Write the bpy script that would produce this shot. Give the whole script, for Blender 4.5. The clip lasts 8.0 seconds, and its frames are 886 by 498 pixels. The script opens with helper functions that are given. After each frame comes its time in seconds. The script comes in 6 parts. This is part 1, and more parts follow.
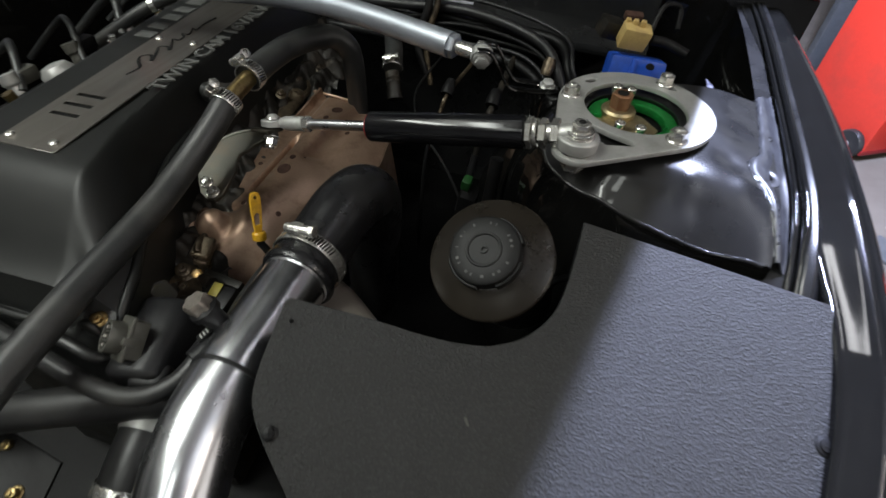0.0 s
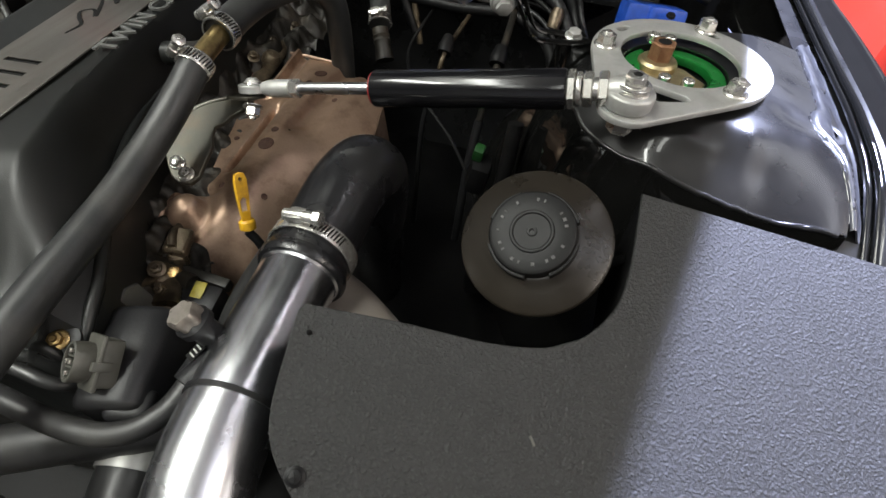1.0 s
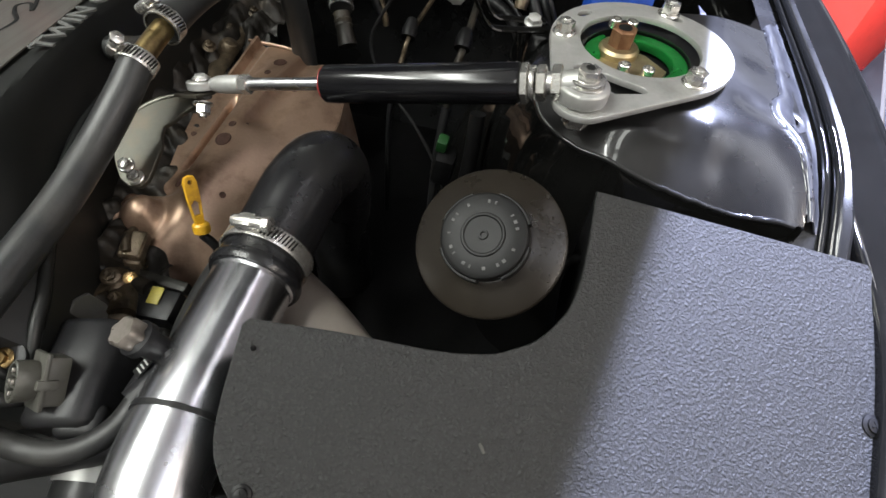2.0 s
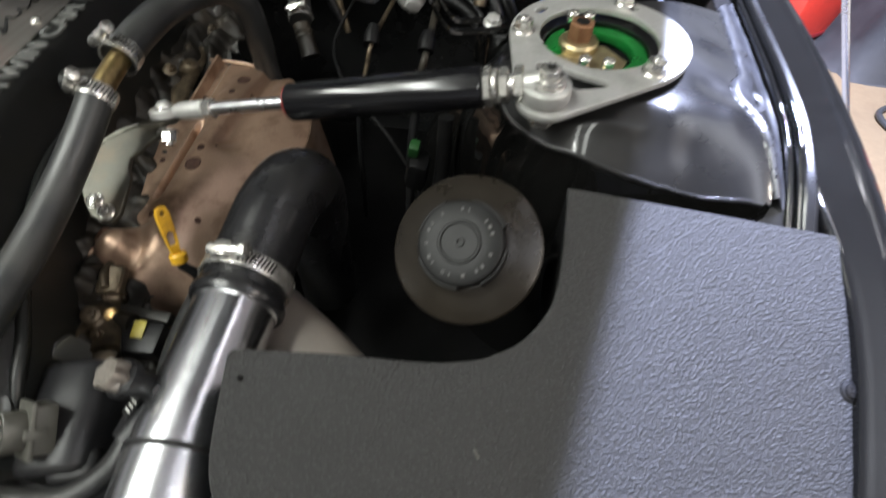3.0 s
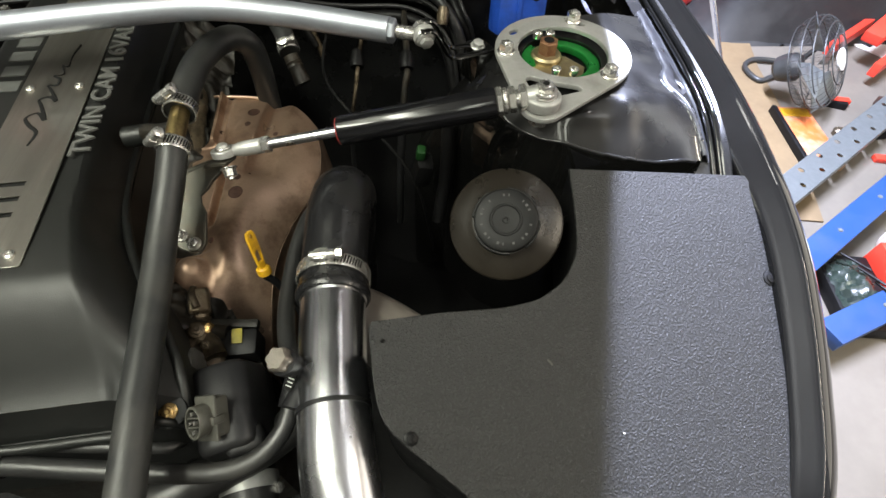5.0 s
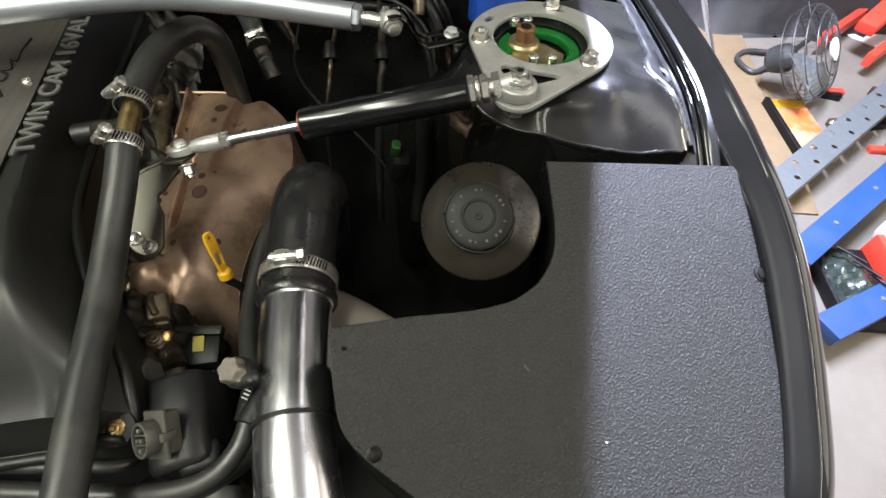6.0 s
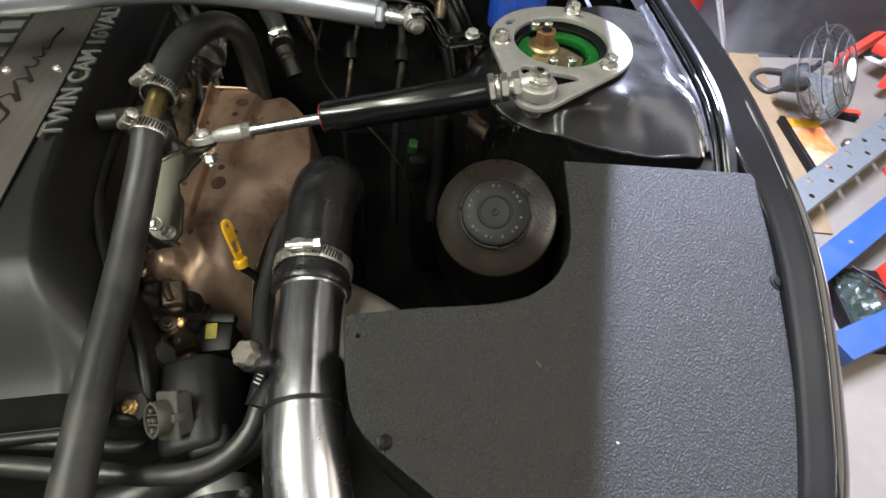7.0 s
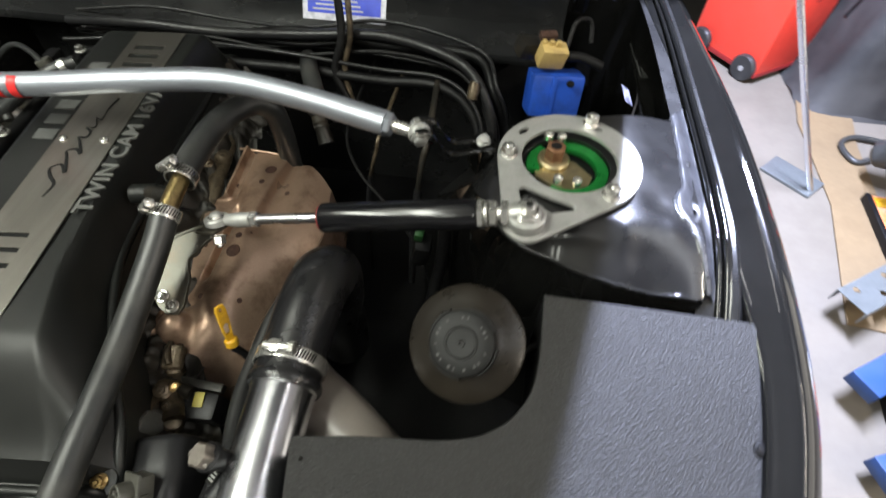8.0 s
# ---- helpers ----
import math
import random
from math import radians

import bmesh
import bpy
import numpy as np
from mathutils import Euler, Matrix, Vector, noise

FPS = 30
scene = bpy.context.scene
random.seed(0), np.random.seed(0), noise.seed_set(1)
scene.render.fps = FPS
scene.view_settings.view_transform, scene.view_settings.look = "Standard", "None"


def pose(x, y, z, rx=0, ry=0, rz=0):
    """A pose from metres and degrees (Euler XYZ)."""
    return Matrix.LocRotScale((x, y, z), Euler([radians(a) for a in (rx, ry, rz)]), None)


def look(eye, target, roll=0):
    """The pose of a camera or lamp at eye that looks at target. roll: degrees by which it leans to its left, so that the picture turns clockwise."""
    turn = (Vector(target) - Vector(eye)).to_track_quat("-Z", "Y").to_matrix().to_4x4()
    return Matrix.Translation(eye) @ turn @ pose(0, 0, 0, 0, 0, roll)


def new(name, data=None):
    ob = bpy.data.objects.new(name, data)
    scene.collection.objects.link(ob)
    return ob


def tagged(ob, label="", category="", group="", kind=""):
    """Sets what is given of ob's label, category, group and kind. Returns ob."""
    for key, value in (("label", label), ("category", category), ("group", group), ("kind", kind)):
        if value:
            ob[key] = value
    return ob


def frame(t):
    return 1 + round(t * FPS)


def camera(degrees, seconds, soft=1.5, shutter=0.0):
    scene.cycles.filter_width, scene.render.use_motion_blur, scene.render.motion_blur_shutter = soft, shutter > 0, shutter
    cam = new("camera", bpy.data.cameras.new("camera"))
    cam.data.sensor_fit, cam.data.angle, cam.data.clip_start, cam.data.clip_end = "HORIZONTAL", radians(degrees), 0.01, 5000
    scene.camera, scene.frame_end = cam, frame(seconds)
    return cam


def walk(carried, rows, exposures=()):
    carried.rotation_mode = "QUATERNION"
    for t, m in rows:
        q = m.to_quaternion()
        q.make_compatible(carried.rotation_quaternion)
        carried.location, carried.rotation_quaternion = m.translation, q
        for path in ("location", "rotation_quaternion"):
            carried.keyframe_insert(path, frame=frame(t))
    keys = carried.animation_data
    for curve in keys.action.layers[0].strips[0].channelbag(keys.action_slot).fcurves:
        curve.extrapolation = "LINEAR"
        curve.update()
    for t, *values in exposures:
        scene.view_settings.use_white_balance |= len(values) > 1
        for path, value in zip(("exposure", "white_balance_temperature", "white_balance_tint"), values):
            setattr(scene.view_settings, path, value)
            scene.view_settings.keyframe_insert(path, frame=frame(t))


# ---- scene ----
cam = camera(84.0, 8.0, 1.5, 0.55)
PATH = [
    (0, (0.388, -0.306, 1.195), (-0.075, 1.026, -0.223), 2.7),
    (0.5, (0.328, -0.263, 1.159), (-0.047, 1.051, -0.302), 3.4),
    (1, (0.31, -0.263, 1.142), (0.0, 1.032, -0.35), 4.2),
    (1.5, (0.318, -0.246, 1.142), (0.034, 1.018, -0.382), 4.1),
    (1.7, (0.332, -0.235, 1.155), (0.066, 0.998, -0.396), 4.3),
    (2.8, (0.338, -0.228, 1.15), (0.13, 1.002, -0.413), 2.0),
    (3, (0.341, -0.221, 1.165), (0.143, 0.998, -0.408), 0.7),
    (3.2, (0.364, -0.189, 1.214), (0.178, 1.014, -0.373), -1.9),
    (3.5, (0.322, -0.184, 1.272), (0.175, 0.937, -0.378), -6.8),
    (4, (0.233, -0.267, 1.312), (0.272, 0.877, -0.328), 0.5),
    (4.5, (0.205, -0.319, 1.28), (0.3, 0.874, -0.323), 3.3),
    (4.7, (0.207, -0.322, 1.276), (0.307, 0.874, -0.324), 3.1),
    (5.8, (0.239, -0.306, 1.251), (0.359, 0.88, -0.355), 2.4),
    (6, (0.245, -0.302, 1.245), (0.362, 0.888, -0.358), 2.2),
    (6.5, (0.237, -0.309, 1.233), (0.363, 0.894, -0.36), 3.0),
    (7, (0.236, -0.318, 1.235), (0.324, 0.912, -0.339), 3.0),
    (7.5, (0.255, -0.296, 1.25), (0.262, 0.979, -0.29), 2.1),
    (8, (0.326, -0.215, 1.327), (0.159, 1.008, -0.246), 1.1),
]
walk(cam, [(t, look(eye, target, roll)) for t, eye, target, roll in PATH], [(0.0, -0.66, 6750, 11), (0.5, -0.22, 6900, 13), (1.0, 0.12, 6850, 13), (1.5, 0.23, 6800, 13), (3.0, 0.22, 6750, 12), (4.0, 0.22, 7300, 9), (4.5, 0.17, 7350, 8), (6.0, 0.08, 7350, 9), (7.0, 0.0, 7300, 10), (7.5, -0.05, 7100, 9), (8.0, 0.10, 7050, 9)])

# ---------------------------------------------------------------- light
world = bpy.data.worlds.new("workshop_air")
scene.world = world
world.use_nodes = True
world.node_tree.nodes["Background"].inputs[0].default_value = (0.75, 0.80, 0.9, 1)
world.node_tree.nodes["Background"].inputs[1].default_value = 0.10


def area_lamp(x, y, z, turn, watts, length=1.25, width=0.09, colour=(0.80, 0.88, 1.0), tilt=0.0):
    data = bpy.data.lights.new("unseen_area_lamp", "AREA")
    data.shape, data.size, data.size_y = "RECTANGLE", width, length
    data.energy, data.color = watts, colour
    ob = new("unseen_area_lamp", data)
    ob.matrix_basis = pose(x, y, z, 0, tilt, turn)
    return ob


area_lamp(0.838, 1.052, 2.486, -7.3, 510, 1.0, 0.018, (0.58, 0.67, 1.0))
# unseen fill lamps, added to lift the shaded side of the bay
area_lamp(-1.3, -0.6, 2.78, 25, 44, 1.25, 0.30, (0.93, 1.0, 0.96))
area_lamp(-0.4, -2.1, 2.78, 0, 8, 1.25, 0.30, (0.93, 1.0, 0.96))
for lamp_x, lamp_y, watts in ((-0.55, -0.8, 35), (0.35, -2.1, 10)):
    area_lamp(lamp_x, lamp_y, 2.74, 0, watts, 1.5, 0.24, (0.93, 1.0, 0.97))
# unseen uplights, added so the ceiling shows bright in reflections
area_lamp(-0.95, -0.3, 2.50, 0, 43, 1.5, 0.14, (0.93, 1.0, 0.97), 180)
area_lamp(2.0, -0.5, 2.50, 0, 26, 1.5, 0.14, (0.80, 0.87, 1.0), 180)
# unseen thin lamp, added for a highlight strip on the pipe
area_lamp(1.25, 0.85, 2.74, -7, 2, 0.9, 0.03, (0.92, 0.95, 1.0))
# unseen lamp, added to brighten the floor beyond the fender
area_lamp(3.0, -1.2, 2.78, 0, 66, 2.4, 0.06, (1.0, 0.93, 0.84))
# daylight lamp in an unseen roller doorway, assumed from the wing's bright edge
area_lamp(4.92, 0.3, 1.25, 0, 40, 3.6, 2.1, (1.0, 0.96, 0.91), 90)
# lamp in an unseen far window, added for reflections on the strut tower
area_lamp(3.5, 5.46, 1.85, 90, 7, 1.6, 3.0, (0.80, 0.87, 1.0), 90)


# ---------------------------------------------------------------- materials
def mat(name, base, rough=0.5, metal=0.0, dirt=None, dirt_scale=9.0, dirt_from=0.5, dirt_to=0.75, fine=120.0, bump=0.15,
        vary=0.25, rough_vary=0.12, coat=0.0, stretch=(1, 1, 1), bump_dist=0.002, sheen=0.0, spec=0.5, grit=0.55):
    m = bpy.data.materials.new(name)
    m.use_nodes = True
    nt = m.node_tree
    b = nt.nodes["Principled BSDF"]
    co = nt.nodes.new("ShaderNodeTexCoord")
    mp = nt.nodes.new("ShaderNodeMapping")
    mp.inputs["Scale"].default_value = stretch
    nt.links.new(co.outputs["Object"], mp.inputs["Vector"])

    def noise_tex(scale, detail, rough_n=0.55):
        n = nt.nodes.new("ShaderNodeTexNoise")
        n.inputs["Scale"].default_value = scale
        n.inputs["Detail"].default_value = detail
        n.inputs["Roughness"].default_value = rough_n
        nt.links.new(mp.outputs["Vector"], n.inputs["Vector"])
        return n

    grain = noise_tex(fine, 4 if grit < 0.6 else 8, grit)
    big = noise_tex(dirt_scale, 5, 0.6)
    mix = nt.nodes.new("ShaderNodeMix")
    mix.data_type = "RGBA"
    dark = tuple(c * (1 - vary) for c in base) + (1,)
    lite = tuple(min(1, c * (1 + vary)) for c in base) + (1,)
    mix.inputs[6].default_value, mix.inputs[7].default_value = dark, lite
    nt.links.new(grain.outputs["Fac"], mix.inputs[0])
    out = mix.outputs[2]
    if dirt:
        ramp = nt.nodes.new("ShaderNodeMapRange")
        ramp.inputs[1].default_value, ramp.inputs[2].default_value = dirt_from, dirt_to
        nt.links.new(big.outputs["Fac"], ramp.inputs[0])
        two = nt.nodes.new("ShaderNodeMix")
        two.data_type = "RGBA"
        nt.links.new(ramp.outputs[0], two.inputs[0])
        nt.links.new(out, two.inputs[6])
        two.inputs[7].default_value = tuple(dirt) + (1,)
        out = two.outputs[2]
    nt.links.new(out, b.inputs["Base Color"])
    rr = nt.nodes.new("ShaderNodeMapRange")
    rr.inputs[1].default_value, rr.inputs[2].default_value = 0.3, 0.7
    rr.inputs[3].default_value, rr.inputs[4].default_value = max(0.02, rough - rough_vary), min(1, rough + rough_vary)
    nt.links.new(big.outputs["Fac"], rr.inputs[0])
    nt.links.new(rr.outputs[0], b.inputs["Roughness"])
    b.inputs["Metallic"].default_value = metal
    b.inputs["Specular IOR Level"].default_value = spec
    if coat:
        b.inputs["Coat Weight"].default_value = coat
        b.inputs["Coat Roughness"].default_value = 0.04
    if sheen:
        b.inputs["Sheen Weight"].default_value = sheen
    if bump:
        bp = nt.nodes.new("ShaderNodeBump")
        bp.inputs["Strength"].default_value = bump
        bp.inputs["Distance"].default_value = bump_dist
        nt.links.new(grain.outputs["Fac"], bp.inputs["Height"])
        nt.links.new(bp.outputs["Normal"], b.inputs["Normal"])
    return m


PAINT = mat("black_car_paint", (0.0050, 0.0050, 0.0048), 0.045, 0, (0.009, 0.009, 0.0085), 5, 0.55, 0.85, 60, 0.006, 0.2, 0.015, spec=0.5)
TOWERPAINT = mat("dusty_black_tower_paint", (0.0085, 0.0085, 0.0087), 0.29, 0, (0.022, 0.0217, 0.0215), 9, 0.45, 0.85, 60, 0.002, 0.2, 0.07, coat=0.6, spec=0.35)
SEAMPAINT = mat("painted_seam_sealer", (0.010, 0.010, 0.011), 0.16, 0, (0.03, 0.03, 0.03), 30, 0.45, 0.8, 90, 0.12, 0.2, 0.06, coat=0.8)
# grey of dust and sealer, lifted to stand for lamp sheen
SEALED = mat("dusty_sealed_flange_with_sheen", (0.040, 0.041, 0.045), 0.34, 0, (0.014, 0.014, 0.015), 26, 0.45, 0.7, 90, 0.03, 0.25, 0.08, coat=0.6)
# base held near black, so the bay's deep shade is in the colour
DULLBLACK = mat("dusty_black_steel", (0.0045, 0.0045, 0.0048), 0.5, 0, (0.013, 0.0125, 0.012), 14, 0.5, 0.85, 90, 0.2, spec=0.2)
# base lifted so the gloss firewall's reflections are in the colour
FIREPAINT = mat("firewall_paint_with_reflections", (0.012, 0.0125, 0.013), 0.26, 0, (0.028, 0.028, 0.028), 6, 0.45, 0.8, 60, 0.02, 0.25, 0.08, spec=0.55)
COVER = mat("black_wrinkle_plastic", (0.0085, 0.0092, 0.0086), 0.42, 0, (0.015, 0.015, 0.0140), 7, 0.5, 0.9, 900, 0.25, 0.3, 0.08, bump_dist=0.0006, spec=0.40)
PLASTIC = mat("black_plastic", (0.012, 0.012, 0.013), 0.42, 0, (0.022, 0.021, 0.019), 16, 0.5, 0.85, 250, 0.1, spec=0.3)
RUBBER = mat("black_rubber", (0.019, 0.020, 0.020), 0.42, 0, (0.046, 0.045, 0.041), 18, 0.45, 0.8, 160, 0.15, bump_dist=0.001)
DARKRUBBER = mat("dark_rubber", (0.016, 0.016, 0.016), 0.42, 0, (0.034, 0.033, 0.030), 18, 0.5, 0.85, 160, 0.15, bump_dist=0.001)
SILICONE = mat("black_silicone", (0.011, 0.011, 0.012), 0.27, 0, (0.025, 0.024, 0.022), 12, 0.5, 0.85, 300, 0.05, 0.2, 0.06, spec=0.42)


def pitted_foam():
    """Matt black foam sheet: a granular skin of small clumps with pits between them."""
    m = mat("black_foam_sheet", (0.0240, 0.0243, 0.0243), 0.5, 0, (0.0300, 0.0303, 0.0303), 6, 0.45, 0.8, 520, 1.0, 0.4, 0.06, bump_dist=0.0016, spec=0.42, grit=0.66)
    nt = m.node_tree
    b = nt.nodes["Principled BSDF"]
    co = nt.nodes["Texture Coordinate"]
    grain = [n for n in nt.nodes if n.type == "TEX_NOISE"][0]
    warp = nt.nodes.new("ShaderNodeTexNoise")
    warp.inputs["Scale"].default_value = 210
    add = nt.nodes.new("ShaderNodeVectorMath")
    add.operation = "MULTIPLY_ADD"
    add.inputs[1].default_value = (0.0045, 0.0045, 0.0045)
    nt.links.new(co.outputs["Object"], warp.inputs["Vector"])
    nt.links.new(warp.outputs["Color"], add.inputs[0])
    nt.links.new(co.outputs["Object"], add.inputs[2])
    cells = nt.nodes.new("ShaderNodeTexVoronoi")
    cells.inputs["Scale"].default_value = 300
    cells.feature = "F1"
    nt.links.new(add.outputs[0], cells.inputs["Vector"])
    clump = nt.nodes.new("ShaderNodeMapRange")
    for k, v in enumerate((0.0, 0.62, 1.0, 0.0)):
        clump.inputs[k + 1].default_value = v
    nt.links.new(cells.outputs["Distance"], clump.inputs[0])
    high = nt.nodes.new("ShaderNodeMath")
    high.operation = "MULTIPLY_ADD"
    high.inputs[1].default_value = 0.55
    nt.links.new(clump.outputs[0], high.inputs[0])
    nt.links.new(grain.outputs["Fac"], high.inputs[2])
    bp = [n for n in nt.nodes if n.type == "BUMP"][0]
    nt.links.new(high.outputs[0], bp.inputs["Height"])
    # darkens pits and lifts clumps: their shade is put into the colour
    pit_shade = nt.nodes.new("ShaderNodeMapRange")
    for k, v in enumerate((0.55, 1.25, 0.60, 1.40)):
        pit_shade.inputs[k + 1].default_value = v
    nt.links.new(high.outputs[0], pit_shade.inputs[0])
    mul = nt.nodes.new("ShaderNodeVectorMath")
    mul.operation = "SCALE"
    nt.links.new(b.inputs["Base Color"].links[0].from_socket, mul.inputs[0])
    nt.links.new(pit_shade.outputs[0], mul.inputs["Scale"])
    nt.links.new(mul.outputs[0], b.inputs["Base Color"])
    return m


FOAM = pitted_foam()
BRUSHED = mat("brushed_aluminium", (0.33, 0.312, 0.28), 0.34, 0.95, (0.24, 0.22, 0.195), 6, 0.5, 0.9, 300, 0.06, 0.12, 0.06, stretch=(12, 0.6, 1), bump_dist=0.0004)
POLISHED = mat("polished_aluminium", (0.66, 0.67, 0.70), 0.25, 1.0, (0.52, 0.51, 0.50), 11, 0.5, 0.85, 200, 0.0, 0.05, 0.06, bump_dist=0.0005)
SATIN = mat("satin_aluminium_tube", (0.36, 0.385, 0.43), 0.44, 0.75, (0.30, 0.315, 0.345), 12, 0.55, 0.9, 250, 0.03, 0.06, 0.05, bump_dist=0.0005)
ZINC = mat("zinc_plated_steel", (0.46, 0.46, 0.445), 0.42, 0.55, (0.30, 0.30, 0.275), 24, 0.45, 0.8, 200, 0.06, 0.1, 0.08, bump_dist=0.0006)
PASSIVATE = mat("yellow_passivated_steel", (0.085, 0.083, 0.070), 0.38, 0.7, (0.13, 0.098, 0.066), 22, 0.45, 0.8, 200, 0.06, 0.12, 0.08, bump_dist=0.0006)
CHROME = mat("bright_steel", (0.62, 0.61, 0.58), 0.25, 0.85, (0.40, 0.38, 0.34), 40, 0.5, 0.8, 200, 0.03, 0.06, 0.07, bump_dist=0.0005)
BRASS = mat("tarnished_brass", (0.36, 0.27, 0.12), 0.36, 1, (0.16, 0.11, 0.06), 60, 0.45, 0.7, 200, 0.1, 0.15)
GOLD = mat("gold_passivated_bolt", (0.40, 0.275, 0.12), 0.32, 1, (0.20, 0.135, 0.065), 60, 0.45, 0.75, 200, 0.05, 0.15)
RUSTNUT = mat("rusty_brown_nut", (0.17, 0.08, 0.04), 0.6, 0.55, (0.28, 0.15, 0.08), 90, 0.45, 0.7, 400, 0.3, 0.3)
SHIELD = mat("heat_tinted_steel", (0.36, 0.245, 0.175), 0.36, 0.65, (0.12, 0.065, 0.038), 19, 0.48, 0.74, 350, 0.12, 0.16, 0.1, bump_dist=0.0008)
RUST = mat("rust", (0.055, 0.022, 0.012), 0.8, 0, (0.03, 0.013, 0.009), 120, 0.4, 0.7, 500, 0.4, 0.3)
CASTING = mat("oily_casting", (0.135, 0.105, 0.07), 0.36, 0.6, (0.035, 0.026, 0.017), 34, 0.42, 0.62, 220, 0.4, 0.3, 0.12)
DARKCAST = mat("dark_greasy_casting", (0.015, 0.0135, 0.011), 0.5, 0.3, (0.045, 0.034, 0.022), 30, 0.52, 0.78, 220, 0.35, 0.3, 0.12)
YELLOW = mat("yellow_plastic", (0.52, 0.28, 0.015), 0.42, 0, (0.30, 0.15, 0.02), 70, 0.52, 0.72, 300, 0.1, 0.12)
GREEN = mat("green_anodised", (0.01, 0.24, 0.045), 0.34, 0.6, (0.02, 0.13, 0.03), 40, 0.5, 0.8, 200, 0.05, 0.12)
GREENPLASTIC = mat("green_plastic", (0.006, 0.05, 0.009), 0.45, 0, (0.008, 0.04, 0.01), 50, 0.5, 0.8, 200, 0.05, 0.12)
RESERVOIR = mat("smoked_dusty_plastic", (0.012, 0.0098, 0.0075), 0.30, 0, (0.022, 0.018, 0.0135), 9, 0.42, 0.75, 300, 0.04, 0.12, 0.07, spec=0.34)
GREYPLASTIC = mat("grey_connector_plastic", (0.062, 0.061, 0.052), 0.42, 0, (0.04, 0.038, 0.032), 50, 0.5, 0.8, 300, 0.08, 0.1)
SILVERPAINT = mat("silver_paint", (0.135, 0.137, 0.13), 0.45, 0.4, (0.10, 0.10, 0.095), 30, 0.5, 0.8, 300, 0.05, 0.1)
LETTERGREY = mat("dull_grey_raised_paint", (0.075, 0.077, 0.074), 0.5, 0, (0.05, 0.05, 0.047), 30, 0.5, 0.8, 300, 0.05, 0.1, spec=0.3)
TAN = mat("grey_tan_duct_plastic", (0.15, 0.132, 0.115), 0.42, 0, (0.11, 0.095, 0.08), 10, 0.5, 0.8, 200, 0.03, 0.08)
BLUE = mat("blue_plastic", (0.012, 0.07, 0.42), 0.4, 0, (0.01, 0.04, 0.2), 30, 0.5, 0.8, 200, 0.08, 0.15)
BEIGE = mat("beige_plastic", (0.50, 0.36, 0.14), 0.5, 0, (0.3, 0.2, 0.08), 40, 0.5, 0.8, 200, 0.08, 0.15)
RED = mat("red_enamel", (0.68, 0.045, 0.025), 0.4, 0, (0.45, 0.05, 0.03), 6, 0.5, 0.85, 60, 0.03, 0.08)
ORANGE = mat("worn_orange_board", (0.55, 0.12, 0.03), 0.6, 0, (0.35, 0.22, 0.13), 14, 0.42, 0.62, 90, 0.2, 0.2)
RACKBLUE = mat("blue_rack_enamel", (0.010, 0.045, 0.15), 0.42, 0, (0.012, 0.04, 0.12), 7, 0.5, 0.85, 60, 0.03, 0.08)
GALV = mat("galvanised_steel", (0.19, 0.21, 0.215), 0.42, 0.6, (0.15, 0.165, 0.17), 16, 0.45, 0.75, 60, 0.05, 0.12)
CONCRETE = mat("painted_concrete", (0.148, 0.130, 0.105), 0.6, 0, (0.108, 0.093, 0.072), 2.2, 0.45, 0.75, 40, 0.1, 0.08)
MATBROWN = mat("brown_hardboard", (0.17, 0.118, 0.062), 0.75, 0, (0.13, 0.088, 0.045), 4, 0.45, 0.75, 60, 0.2, 0.15)
TARP = mat("dark_grey_cover", (0.013, 0.013, 0.013), 0.7, 0, (0.040, 0.039, 0.037), 3, 0.42, 0.72, 40, 0.3, 0.3)
WHITEPL = mat("white_plastic", (0.75, 0.74, 0.70), 0.45, 0, (0.6, 0.57, 0.5), 6, 0.5, 0.8, 60, 0.03, 0.06)
CEILING = mat("pale_ceiling_board", (0.60, 0.595, 0.575), 0.8, 0, (0.52, 0.515, 0.49), 1.5, 0.45, 0.75, 30, 0.05, 0.05)
WALLPAINT = mat("workshop_wall_paint", (0.30, 0.297, 0.285), 0.8, 0, (0.24, 0.236, 0.225), 1.5, 0.45, 0.75, 30, 0.1, 0.08)
# serves as print, and as painted shade in slots and bores
INKSHADE = mat("black_ink_and_slot_shade", (0.01, 0.01, 0.01), 0.7, bump=0, spec=0.1)
REDINK = mat("red_ink", (0.62, 0.03, 0.03), 0.4, bump=0)
DARKRED = mat("dark_red_rubber_and_slot_shade", (0.22, 0.012, 0.012), 0.45, bump=0)
CAPPLASTIC = mat("black_cap_plastic", (0.008, 0.008, 0.008), 0.52, 0, (0.014, 0.0135, 0.0125), 22, 0.5, 0.8, 250, 0.04, 0.25, 0.05, spec=0.2)
VOID = mat("hole_shade_black", (0.0015, 0.0015, 0.0015), 0.9, bump=0, spec=0.0)
DUSTMARK = mat("dust_filled_marking", (0.055, 0.055, 0.053), 0.6, bump=0)
CAPMETAL = mat("dull_worn_metal", (0.24, 0.215, 0.19), 0.38, 0.6, (0.14, 0.12, 0.10), 60, 0.45, 0.75, 300, 0.1, 0.15)
FANGREY = mat("smoky_grey_enamel", (0.03, 0.031, 0.03), 0.4, 0, (0.05, 0.05, 0.047), 9, 0.5, 0.8, 90, 0.03)
WHITEINK = mat("white_ink", (0.42, 0.42, 0.40), 0.5, bump=0)
STICKER = mat("pale_sticker", (0.55, 0.55, 0.62), 0.35, 0, (0.3, 0.3, 0.36), 60, 0.45, 0.7, 200, 0.02)
STICKBLUE = mat("blue_sticker", (0.02, 0.05, 0.5), 0.35, bump=0)
